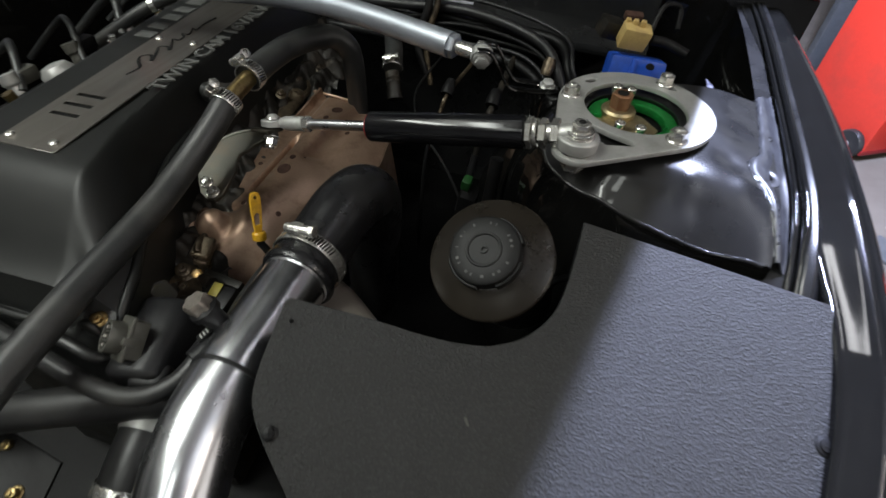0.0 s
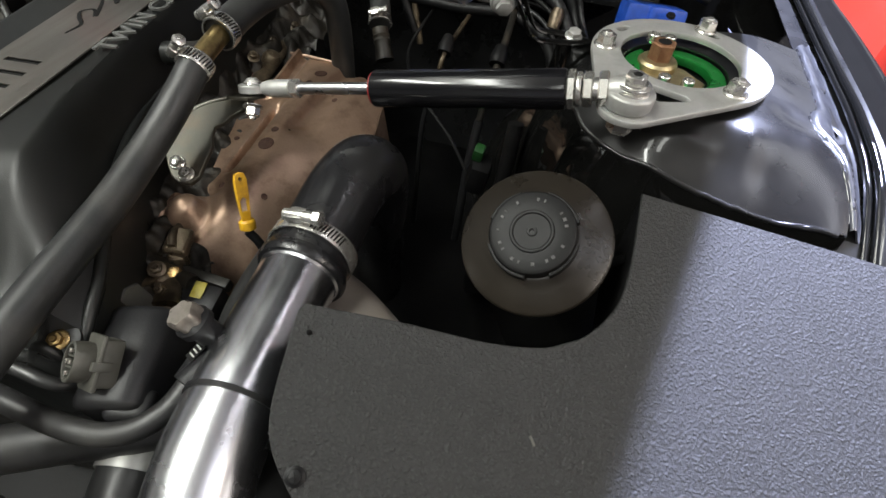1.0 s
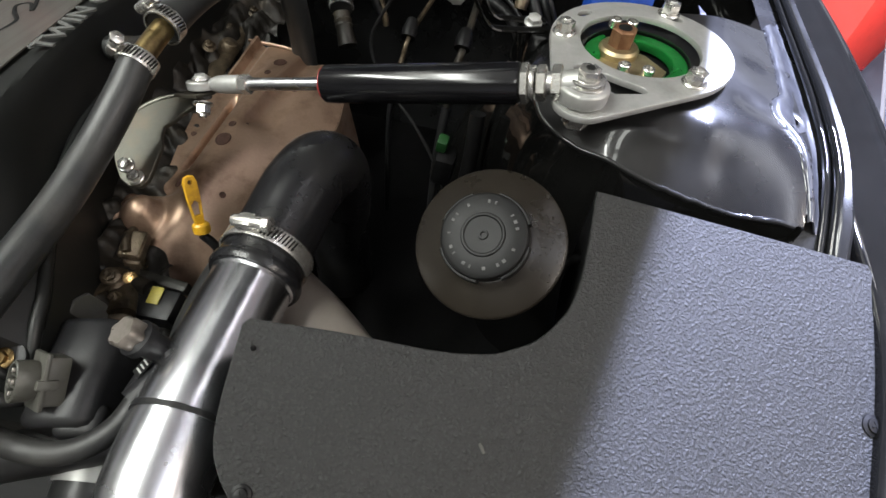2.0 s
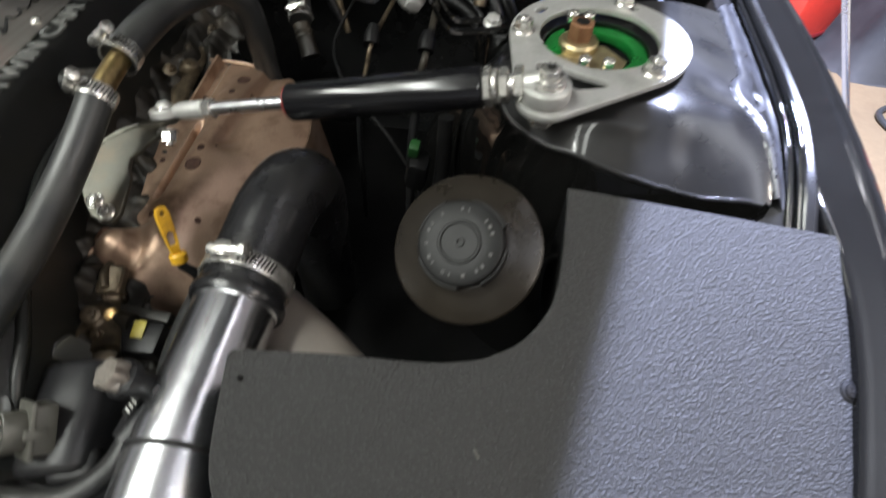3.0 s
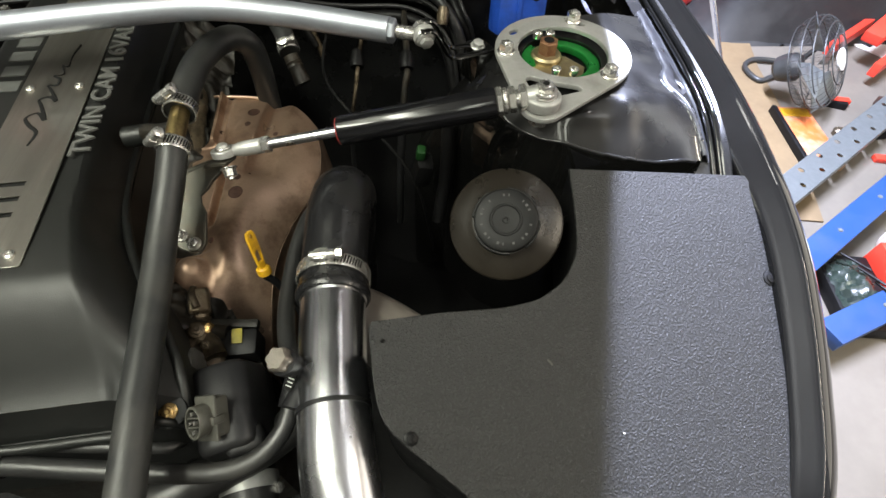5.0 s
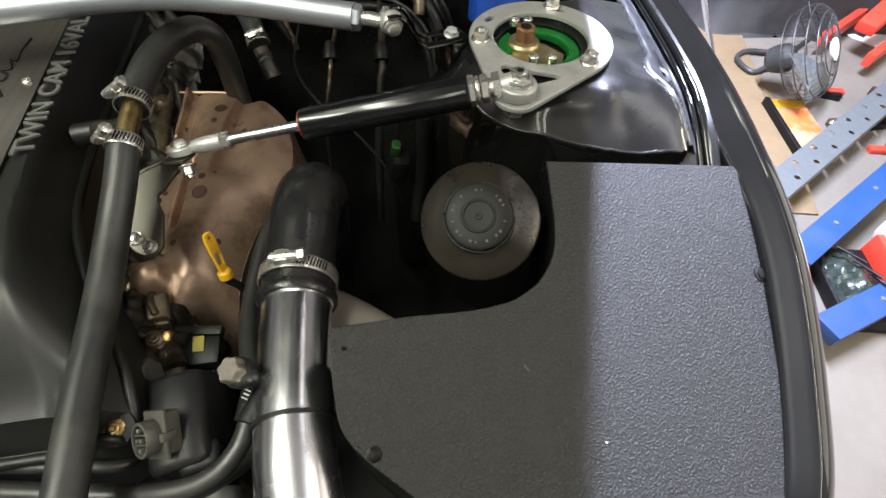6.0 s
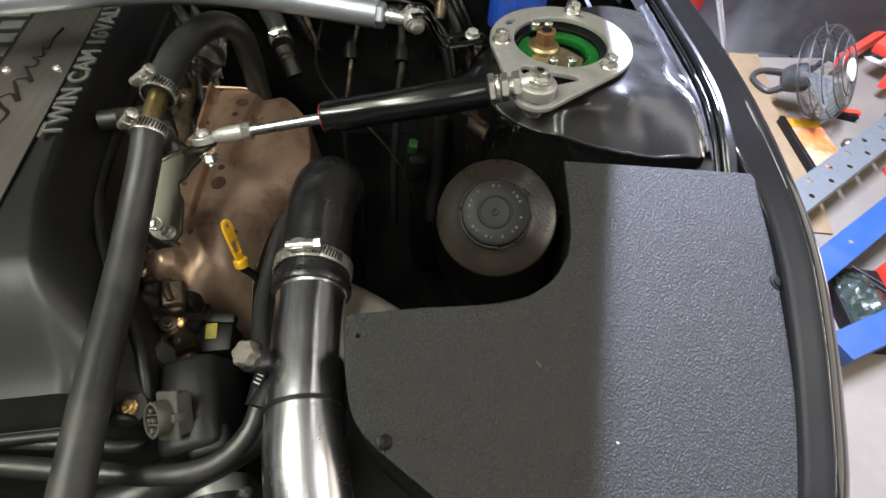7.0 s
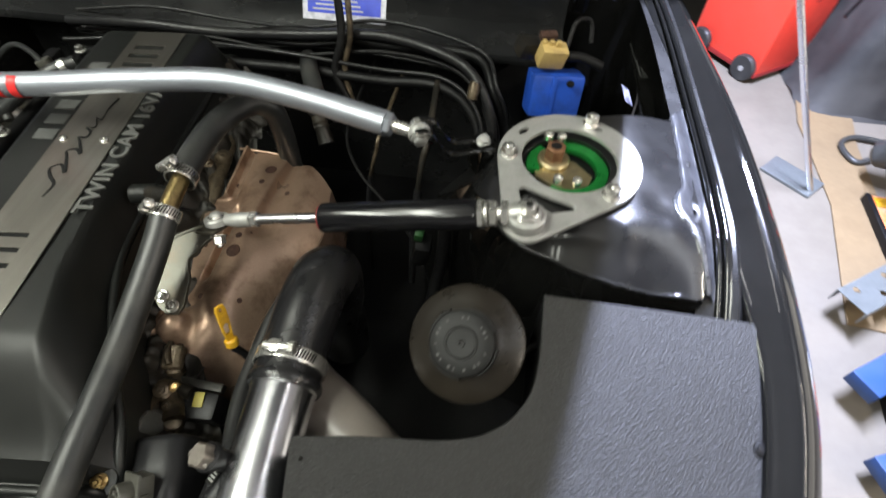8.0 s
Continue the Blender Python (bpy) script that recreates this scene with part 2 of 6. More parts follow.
TAGYELLOW = mat("yellow_paint_tag", (0.34, 0.28, 0.03), 0.5, 0, (0.2, 0.16, 0.04), 90, 0.5, 0.75, 300, 0.1)


# ---------------------------------------------------------------- builders
def turned(p, axis, spin=0.0):
    """A pose at p whose z runs along axis."""
    q = Vector(axis).to_track_quat("Z", "Y").to_matrix().to_4x4()
    return Matrix.Translation(p) @ q @ pose(0, 0, 0, 0, 0, spin)


def thing(name, label, category, at=(0, 0, 0), group="", kind=""):
    ob = new(name)
    ob.location = at
    ob.matrix_basis = Matrix.Translation(at)
    ob.empty_display_size = 0.02
    return tagged(ob, label, category, group, kind)


def part(name, bm, material, parent=None, label="", smooth=35):
    mesh = bpy.data.meshes.new(name)
    bm.normal_update()
    bm.to_mesh(mesh)
    bm.free()
    mesh.materials.append(material)
    for f in mesh.polygons:
        f.use_smooth = True
    mesh.set_sharp_from_angle(angle=radians(smooth))
    ob = new(name, mesh)
    if parent is not None:
        ob.parent = parent
        if parent.parent is None:
            ob.matrix_parent_inverse = parent.matrix_basis.inverted()
    if label:
        ob["label"] = label
    return ob


def ring_of(bm, m, r, n, z=0.0, turn=0.0):
    return [bm.verts.new(m @ Vector((r * math.cos(turn + 2 * math.pi * i / n), r * math.sin(turn + 2 * math.pi * i / n), z))) for i in range(n)]


def bridge(bm, a, b):
    n = len(a)
    for i in range(n):
        bm.faces.new((a[i], a[(i + 1) % n], b[(i + 1) % n], b[i]))


def lathe(profile, m=Matrix(), n=32, bm=None, turn=0.0, cap=True):
    """profile: rows of radius and height, from the bottom up the outside."""
    bm = bm or bmesh.new()
    rings = [ring_of(bm, m, max(r, 1e-5), n, z, turn) for r, z in profile]
    for a, b in zip(rings, rings[1:]):
        bridge(bm, a, b)
    if cap:
        bm.faces.new(rings[0][::-1])
        bm.faces.new(rings[-1])
    return bm


def hexed(r, h, m=Matrix(), bm=None, c=None, turn=0.0):
    """A hexagon nut or head of corner radius r with chamfered ends."""
    c = c or 0.08 * r
    return lathe([(r * 0.9, 0), (r, c), (r, h - c), (r * 0.86, h)], m, 6, bm, turn)


def spline(pts, step=8):
    p = [Vector(q) for q in pts]
    p = [2 * p[0] - p[1]] + p + [2 * p[-1] - p[-2]]
    out = []
    for a, b, c, d in zip(p, p[1:], p[2:], p[3:]):
        for k in range(step):
            t = k / step
            out.append(0.5 * ((2 * b) + (c - a) * t + (2 * a - 5 * b + 4 * c - d) * t * t + (3 * b - a - 3 * c + d) * t ** 3))
    out.append(p[-2])
    return out


def tube(pts, r, n=18, bm=None, step=8, smooth=True, flat=1.0):
    """A round hose or tube along pts. r: a radius, or a function of 0..1 along it."""
    bm = bm or bmesh.new()
    path = spline(pts, step) if smooth else [Vector(p) for p in pts]
    rings, side = [], None
    for i, p in enumerate(path):
        d = (path[min(i + 1, len(path) - 1)] - path[max(i - 1, 0)]).normalized()
        if side is None:
            side = d.cross(Vector((0, 0, 1)))
            if side.length < 1e-3:
                side = Vector((1, 0, 0))
        side = (side - d * side.dot(d)).normalized()
        up = side.cross(d)
        rad = r(i / (len(path) - 1)) if callable(r) else r
        rings.append([bm.verts.new(p + rad * (math.cos(a) * side + flat * math.sin(a) * up)) for a in (2 * math.pi * k / n for k in range(n))])
    for a, b in zip(rings, rings[1:]):
        bridge(bm, a, b)
    bm.faces.new(rings[0][::-1])
    bm.faces.new(rings[-1])
    bmesh.ops.recalc_face_normals(bm, faces=bm.faces)
    return bm


def box(sx, sy, sz, m=Matrix(), bevel=0.002, bm=None, segs=2):
    """A box centred on x and y, standing on z = 0 of m, with rounded edges."""
    tmp = bmesh.new()
    bmesh.ops.create_cube(tmp, size=1, matrix=Matrix.Translation((0, 0, sz / 2)) @ Matrix.Diagonal((sx, sy, sz, 1)))
    if bevel:
        bmesh.ops.bevel(tmp, geom=tmp.edges[:], offset=min(bevel, 0.45 * min(sx, sy, sz)), segments=segs, affect="EDGES", profile=0.6)
    return merged(tmp, m, bm)


def merged(tmp, m=Matrix(), bm=None):
    bmesh.ops.transform(tmp, matrix=m, verts=tmp.verts[:])
    if bm is None:
        return tmp
    mesh = bpy.data.meshes.new("joined")
    tmp.to_mesh(mesh)
    tmp.free()
    bm.from_mesh(mesh)
    bpy.data.meshes.remove(mesh)
    return bm


def sheet(loops, thick, m=Matrix(), bevel=0.0008, bm=None):
    """A flat plate with holes: the first loop is its outline, the others are its holes; it stands from z = 0 to thick."""
    cu = bpy.data.curves.new("outline", "CURVE")
    cu.dimensions, cu.fill_mode = "2D", "BOTH"
    cu.extrude, cu.bevel_depth, cu.bevel_resolution, cu.offset = thick / 2 - bevel, bevel, 1, -bevel
    for loop in loops:
        s = cu.splines.new("POLY")
        s.points.add(len(loop) - 1)
        for q, (x, y) in zip(s.points, loop):
            q.co = (x, y, 0, 1)
        s.use_cyclic_u = True
    tmp = from_curve(cu, Matrix.Translation((0, 0, thick / 2)))
    tmp.normal_update()
    rim = [e for e in tmp.edges if len(e.link_faces) == 2 and (abs(e.link_faces[0].normal.z) > 0.98) != (abs(e.link_faces[1].normal.z) > 0.98)]
    bmesh.ops.split_edges(tmp, edges=rim)
    return merged(tmp, m, bm)


def from_curve(cu, m, bm=None):
    ob = bpy.data.objects.new("outline", cu)
    mesh = bpy.data.meshes.new_from_object(ob)
    bm = bm or bmesh.new()
    mesh.transform(m)
    bm.from_mesh(mesh)
    bpy.data.objects.remove(ob)
    bpy.data.curves.remove(cu)
    bpy.data.meshes.remove(mesh)
    return bm


def letters(text, size, thick, m, bm=None, align="LEFT", shear=0.0, space=1.0):
    cu = bpy.data.curves.new("letters", "FONT")
    cu.body, cu.size, cu.extrude, cu.align_x, cu.shear, cu.space_character = text, size, thick, align, shear, space
    cu.offset = size * 0.022
    return from_curve(cu, m, bm)


def circle(cx, cy, r, n=40, a0=0.0, a1=360.0):
    full = abs(a1 - a0) >= 360
    k = n if full else n + 1
    return [(cx + r * math.cos(radians(a0 + (a1 - a0) * i / n)), cy + r * math.sin(radians(a0 + (a1 - a0) * i / n))) for i in range(k)]


def surface(f, nu, nv, thick=0.0, bm=None):
    """A sheet of metal over f(u, v), u and v from 0 to 1, with a rim of that thickness."""
    bm = bm or bmesh.new()
    g = [[bm.verts.new(f(i / nu, j / nv)) for j in range(nv + 1)] for i in range(nu + 1)]
    faces = [bm.faces.new((g[i][j], g[i + 1][j], g[i + 1][j + 1], g[i][j + 1])) for i in range(nu) for j in range(nv)]
    if thick:
        bm.normal_update()
        low = [[bm.verts.new(v.co - v.normal * thick) for v in row] for row in g]
        for i in range(nu):
            for j in range(nv):
                bm.faces.new((low[i][j], low[i][j + 1], low[i + 1][j + 1], low[i + 1][j]))
        edge = [(i, 0) for i in range(nu)] + [(nu, j) for j in range(nv)] + [(i, nv) for i in range(nu, 0, -1)] + [(0, j) for j in range(nv, 0, -1)]
        for a, b in zip(edge, edge[1:] + edge[:1]):
            bm.faces.new((g[b[0]][b[1]], g[a[0]][a[1]], low[a[0]][a[1]], low[b[0]][b[1]]))
    bmesh.ops.recalc_face_normals(bm, faces=bm.faces)
    return bm


def lerp_rows(rows, t):
    """Rows of a key and values, interpolated at t."""
    if t <= rows[0][0]:
        return rows[0][1:]
    for a, b in zip(rows, rows[1:]):
        if t <= b[0]:
            k = (t - a[0]) / (b[0] - a[0])
            k = k * k * (3 - 2 * k) * 0.5 + k * 0.5
            return tuple(p + (q - p) * k for p, q in zip(a[1:], b[1:]))
    return rows[-1][1:]


def flow_rows(rows, t):
    """Rows of a key and values, on a smooth curve at t."""
    if t <= rows[0][0] or t >= rows[-1][0]:
        return lerp_rows(rows, t)
    i = max(k for k in range(len(rows) - 1) if rows[k][0] <= t)
    p, q = rows[i], rows[i + 1]
    a, b = rows[max(i - 1, 0)], rows[min(i + 2, len(rows) - 1)]
    w = q[0] - p[0]
    s = (t - p[0]) / w
    out = []
    for j in range(1, len(p)):
        mp = (q[j] - a[j]) / (q[0] - a[0]) * w
        mq = (b[j] - p[j]) / (b[0] - p[0]) * w
        out.append((2 * s ** 3 - 3 * s ** 2 + 1) * p[j] + (s ** 3 - 2 * s ** 2 + s) * mp + (3 * s ** 2 - 2 * s ** 3) * q[j] + (s ** 3 - s ** 2) * mq)
    return tuple(out)


def soft(x, k=0.006):
    """max(0, x) with a rounded corner."""
    return k * math.log1p(math.exp(min(60, x / k)))


def step(a, b, x):
    t = min(1, max(0, (x - a) / (b - a)))
    return t * t * (3 - 2 * t)


def framed(p, axis, toward):
    """A pose at p whose z runs along axis and whose x points towards toward."""
    z = Vector(axis).normalized()
    x = Vector(toward)
    x = (x - z * x.dot(z)).normalized()
    m = Matrix((x, z.cross(x), z)).transposed().to_4x4()
    m.translation = p
    return m


def hose_clamp(p, axis, r, toward, label="worm-drive hose clamp of bright steel", size=1.0, flip=1):
    """A worm-drive clamp: a slotted band, a housing on the side that toward names, and a screw."""
    m = framed(p, axis, toward)
    w = 0.0066 * size
    parent = thing("hose_clamp", label, "hose clamp", p, "hose clamps")
    part("band", lathe([(r - 0.0005, -w), (r + 0.0012, -w), (r + 0.0016, -w * 0.8), (r + 0.0016, w * 0.8), (r + 0.0012, w), (r - 0.0005, w)], m, 40, cap=False), CHROME, parent)
    # black bars stand for the shade in the band's slots
    slots = bmesh.new()
    for k in range(10):
        turn = -flip * (0.0115 * size + 0.0027 * size * k) / r
        box(0.0012 * size, 2 * w * 0.66, 0.0007, m @ Matrix.Rotation(turn, 4, "Z") @ Matrix.Translation((r + 0.0014, 0, 0)) @ pose(0, 0, 0, 0, 90, 0) @ pose(0, 0, 0, 0, 0, 90 - 12), 0, slots, 1)
    s = part("slot_shade_band", slots, INKSHADE, parent)
    s["kind"] = "stuff"
    hm = m @ Matrix.Translation((r + 0.0012, 0, 0)) @ pose(0, 0, 0, 0, 90, 0)
    part("housing", box(2 * w * 0.95, 0.014 * size, 0.0085 * size, hm, 0.0028 * size), CHROME, parent)
    axle = m @ Matrix.Translation((r + 0.0055 * size, 0, 0)) @ pose(0, 0, 0, 90 * flip, 0, 0)
    part("screw", lathe([(0.0046 * size, -0.010 * size), (0.0048 * size, -0.008 * size), (0.0048 * size, 0.014 * size), (0.0044 * size, 0.0148 * size)], axle, 20), CHROME, parent)
    hexed(0.0058 * size, 0.006 * size, axle @ Matrix.Translation((0, 0, 0.0145 * size)), head := bmesh.new())
    part("screw_head", head, CHROME, parent)
    return parent


def bolt(p, axis, r, parent, material=CHROME, h=0.008, flange=1.55, stud=0.0, spin=0.0, name="bolt", label=""):
    """A hexagon head on a flange washer, with a stud through it where one shows."""
    m = turned(p, axis, spin)
    bm = lathe([(r * flange, 0), (r * flange, 0.0012), (r * 1.15, 0.0024)], m, 24)
    hexed(r, h, m @ Matrix.Translation((0, 0, 0.002)), bm)
    if stud:
        lathe([(r * 0.5, h), (r * 0.5, h + stud), (r * 0.38, h + stud + 0.001)], m, 14, bm)
    return part(name, bm, material, parent, label)


# ---------------------------------------------------------------- the workshop
def workshop():
    floor = box(9, 10, 0.1, Matrix.Translation((0.5, 0.5, -0.1)), 0)
    tagged(part("floor", floor, CONCRETE), "pale painted concrete workshop floor with stains", "floor", kind="structure")
    for name, sx, sy, x, y in (("wall_south", 9, 0.12, 0.5, -4.5), ("wall_west", 0.12, 10, -4.0, 0.5)):
        tagged(part(name, box(sx, sy, 2.9, Matrix.Translation((x, y, 0)), 0), WALLPAINT), "plain painted workshop wall in dull grey", "wall", kind="structure")
    hole = [(2.0, 1.05), (5.0 - 0.02, 1.05), (5.0 - 0.02, 2.65), (2.0, 2.65)]
    wm = Matrix.Translation((0, 5.56, 0)) @ pose(0, 0, 0, 90, 0, 0)
    tagged(part("wall_north", sheet([[(-4, 0), (5.06, 0), (5.06, 2.9), (-4, 2.9)], hole], 0.12, wm, 0.001), WALLPAINT), "plain painted workshop wall with an added window opening", "wall", kind="structure")
    em = Matrix.Translation((4.94, 0, 0)) @ pose(0, 0, 0, 0, 0, 90) @ pose(0, 0, 0, 90, 0, 0)
    wall = [(-4.5, 0.0), (-1.6, 0.0), (-1.6, 2.4), (2.2, 2.4), (2.2, 0.0), (5.5, 0.0), (5.5, 2.9), (-4.5, 2.9)]
    tagged(part("wall_east", sheet([wall], 0.12, em, 0.001), WALLPAINT), "plain painted workshop wall with an assumed open roller doorway", "wall", kind="structure")
    tagged(part("ground", box(4.0, 8.0, 0.1, Matrix.Translation((7.0, 0.3, -0.1)), 0), CONCRETE), "pale concrete yard outside the assumed doorway", "ground", kind="structure")
    # unseen window, added as a setting for the far lamp
    w = thing("added_window", "unseen wide window added in the far wall around a lamp", "window", (3.5, 5.5, 1.05), kind="structure")
    for x in (2.02, 2.98, 3.94, 4.95):
        part("mullion", box(0.04, 0.05, 1.6, Matrix.Translation((x, 5.52, 1.05)), 0.004), GALV, w)
    part("window_sill", box(3.0, 0.14, 0.03, Matrix.Translation((3.49, 5.47, 1.02)), 0.004), GALV, w)
    tagged(part("ceiling", box(9, 10, 0.1, Matrix.Translation((0.5, 0.5, 2.9)), 0), CEILING), "plain pale workshop ceiling above the added lamps", "ceiling", kind="structure")


workshop()

# ---------------------------------------------------------------- the car body round the bay
CREST = [(-0.60, 0.45, 0.50), (-0.45, 0.55, 0.58), (-0.35, 0.612, 0.635), (-0.23, 0.668, 0.690), (-0.12, 0.697, 0.727), (-0.03, 0.707, 0.764), (0.04, 0.711, 0.789), (0.13, 0.708, 0.815), (0.28, 0.700, 0.843),
         (0.50, 0.686, 0.861), (0.75, 0.656, 0.874), (1.1, 0.62, 0.885), (1.5, 0.60, 0.89)]
LEDGE = [(-0.02, 0.700), (0.04, 0.742), (0.10, 0.782), (0.14, 0.812), (0.17, 0.829), (0.26, 0.853), (0.5, 0.858), (0.75, 0.868), (1.5, 0.885)]
INNER = [(-0.60, 0.36), (-0.45, 0.46), (-0.35, 0.515), (-0.25, 0.56), (-0.14, 0.592), (-0.04, 0.612), (0.13, 0.616), (0.30, 0.612), (0.50, 0.611), (0.75, 0.600), (1.1, 0.57), (1.5, 0.55)]


def fender():
    f = thing("car_fender", "glossy black front fender of the car, its top edge rounded", "car fender", (0.7, 0.2, 0.3))

    def skin(u, v):
        y = -0.6 + 2.1 * u
        x, z = flow_rows(CREST, y)
        # a nearly flat band, a tight crease, a narrow shoulder and the side
        wide = 1.0 + 0.55 * step(0.06, 0.30, y)
        low = 1.0 + 0.9 * step(0.12, 0.0, y)
        rows = [(0.0, -0.042 * wide, -0.10), (0.10, -0.041 * wide, -0.040 * low), (0.15, -0.0408 * wide, -0.0100), (0.18, -0.0402 * wide, -0.0062), (0.21, -0.0380 * wide, -0.0048), (0.26, -0.030 * wide, -0.0038), (0.40, -0.014, -0.0016), (0.46, -0.008, -0.0006), (0.50, -0.004, 0.0),
                (0.54, 0.002, -0.0020), (0.60, 0.0085, -0.0056), (0.68, 0.0165, -0.0125), (0.74, 0.0235, -0.0205), (0.77, 0.0265, -0.027), (0.80, 0.029, -0.06), (0.90, 0.036, -0.18), (1.0, 0.03, -0.52)]
        dx, dz = flow_rows(rows, v)
        return Vector((x - 0.008 + dx, y, z + dz))

    part("wing", surface(skin, 120, 84, 0.0015), PAINT, f)

    def gutter(u, v):
        y = -0.02 + 1.52 * u
        x = flow_rows(INNER, y)[0]
        z = flow_rows(LEDGE, y)[0]
        rows = [(0.0, -0.026, -0.006), (0.22, 0.004, -0.004), (0.34, 0.010, 0.006), (0.46, 0.017, 0.008), (0.58, 0.022, 0.002), (0.72, 0.028, -0.014), (1.0, 0.050, -0.030)]
        dx, dz = lerp_rows(rows, v)
        return Vector((x + dx, y, z + dz + 0.004))

    part("inner_flange", surface(gutter, 60, 24, 0.0015), TOWERPAINT, f)
    for off, lift, r in ((-0.001, 0.0075, 0.0034), (0.0090, 0.0085, 0.0056)):
        run = [(flow_rows(INNER, y)[0] + off, y, flow_rows(LEDGE, y)[0] + lift) for y in (0.115 + 0.09 * k for k in range(12))]
        part("rolled_edge", tube(run, r, 14, step=6), PAINT, f)
    return f


fender()


def strut_tower():
    t = thing("strut_tower", "glossy black welded strut tower with a flat top", "strut tower", (0.42, 0.29, 0.5), kind="structure")
    cx, cy = 0.42, 0.29

    def height(x, y):
        r = math.hypot(x - cx, y - cy)
        ahead = (1.08 - 0.46 * step(0.51, 0.59, x)) * soft(0.205 - y, 0.010)
        round_side = 1.35 * soft(r - 0.084, 0.006) * step(cx + 0.055, cx - 0.045, x)
        z = 0.889 - 0.30 * soft(x - 0.515, 0.012) - ahead - soft(round_side - ahead, 0.004)
        z += 0.004 * math.exp(-(((x - 0.43) / 0.03) ** 2 + ((y - 0.186) / 0.006) ** 2))
        for px, py, size, lift in ((0.492, 0.196, 0.011, 0.0026), (0.536, 0.250, 0.016, -0.0034), (0.511, 0.176, 0.012, -0.0022), (0.556, 0.380, 0.026, -0.0010), (0.552, 0.215, 0.014, 0.0026), (0.470, 0.178, 0.010, -0.0016), (0.544, 0.320, 0.022, -0.0024)):
            z += lift * math.exp(-((x - px) ** 2 + (y - py) ** 2) / size ** 2)
        return z

    def front(x):
        return flow_rows([(0.30, 0.300), (0.328, 0.229), (0.340, 0.207), (0.363, 0.187), (0.400, 0.169), (0.430, 0.160), (0.470, 0.153), (0.520, 0.148), (0.592, 0.143)], x)[0]

    def reach(a):
        """How far the pressing runs from the middle of the tower in the direction a."""
        dx, dy = math.cos(a), math.sin(a)
        far = 9.0
        if dx > 0:
            far = min(far, (0.592 - cx) / dx)
        if dy > 0:
            far = min(far, (0.396 + 0.28 * (cx - 0.44) - cy) / max(0.05, dy - 0.28 * dx))
        if dx < 0 and dy > -0.56:
            far = min(far, 0.111 + 0.010 * step(-0.5, 0.0, dy) + 0.25 * max(0, dy) * -dx)
        if dy < -0.2 and not (dx < 0 and dy > -0.56):
            low, high = 0.06, 0.26
            for k in range(24):
                mid = (low + high) / 2
                if cy + dy * mid > front(min(0.592, max(0.30, cx + dx * mid))):
                    low = mid
                else:
                    high = mid
            far = min(far, low)
        return dx, dy, far

    def skin(u, v):
        # fans out from the flat top to the flange, the front edge and the drop towards the engine
        dx, dy, far = reach(radians(-200 + 400 * u * 0.9))
        r = 0.055 + (far - 0.055) * v
        return Vector((cx + dx * r, cy + dy * r, height(cx + dx * r, cy + dy * r)))

    part("top", surface(skin, 180, 48, 0.002), TOWERPAINT, t, "", 60)

    def skirt(u, v):
        dx, dy, far = reach(radians(-200 + 400 * u * 0.9))
        x, y = cx + dx * far, cy + dy * far
        k = 0.03 * (1 - math.exp(-v * 8))
        return Vector((x + dx * k * (dx < 0), y + dy * k * 0.5, height(x, y) - 0.0012 - 0.42 * v))

    part("side", surface(skirt, 180, 14, 0.002), PAINT, t)
    # rolled lip along the front edge, with a puckered sealer bead
    lip = random.Random(5)
    pts = []
    for k in range(46):
        dx, dy, far = reach(radians(-152 + 110.5 * k / 45))
        x, y = cx + dx * (far - 0.001), cy + dy * (far - 0.001)
        rough = 0.0006 * lip.uniform(-1, 1) * (0.455 < x < 0.57)
        pts.append((x, y + rough, height(x, y) + rough - 0.0012))
    part("front_lip", tube(pts, lambda s: 0.0034, 14, step=3), TOWERPAINT, t)
    # puckered sealer on the lip
    for x0, x1, off in ((0.475, 0.530, 0.0), (0.490, 0.515, 0.004), (0.535, 0.580, -0.001)):
        run = [(x0 + (x1 - x0) * k / 6, front(x0 + (x1 - x0) * k / 6) + 0.0015 + off + 0.0007 * lip.uniform(-1, 1), height(x0 + (x1 - x0) * k / 6, front(x0 + (x1 - x0) * k / 6) + off) + 0.0022) for k in range(7)]
        part("lip_sealer", tube(run, lambda s: 0.0004 + 0.0012 * math.sin(math.pi * s), 10, step=4), SEAMPAINT, t)
    rng = random.Random(21)

    def seam(y):
        """The edge of the wing flange where it laps over the tower, swelling round the lug."""
        return flow_rows([(0.150, 0.596), (0.175, 0.590), (0.200, 0.582), (0.222, 0.574), (0.240, 0.562), (0.256, 0.557), (0.272, 0.560), (0.288, 0.570), (0.305, 0.574), (0.40, 0.578), (0.56, 0.578)], y)[0]

    def flange(u, v):
        y = 0.150 + (0.295 + 0.04 * v) * u
        x0, x1 = seam(y), flow_rows(INNER, y)[0] - 0.006
        x = x0 + (x1 - x0) * v
        z0 = height(x0, y) + 0.0032
        z1 = flow_rows(LEDGE, y)[0] + 0.001
        z = z0 + (z1 - z0) * step(0.05, 1.0, v) - 0.0026 * step(0.10, 0.0, v)
        z += 0.0020 * noise.noise((60 * x, 34 * y, 3.3))
        return Vector((x, y, z))

    part("wing_flange", surface(flange, 150, 26, 0.0015), SEALED, t, "", 60)
    # smeared sealer along the lap
    bead = [(seam(y) + 0.0006 * rng.uniform(-1, 1), y, height(seam(y), y) + 0.0008) for y in (0.156 + 0.0086 * k for k in range(34))]
    widths = [0.0014 + 0.0012 * rng.random() + 0.0012 * (k < 10) * rng.random() for k in range(36)]
    part("sealer_bead", tube(bead, lambda s: widths[int(s * 34)], 12, step=5, flat=0.9), SEAMPAINT, t)
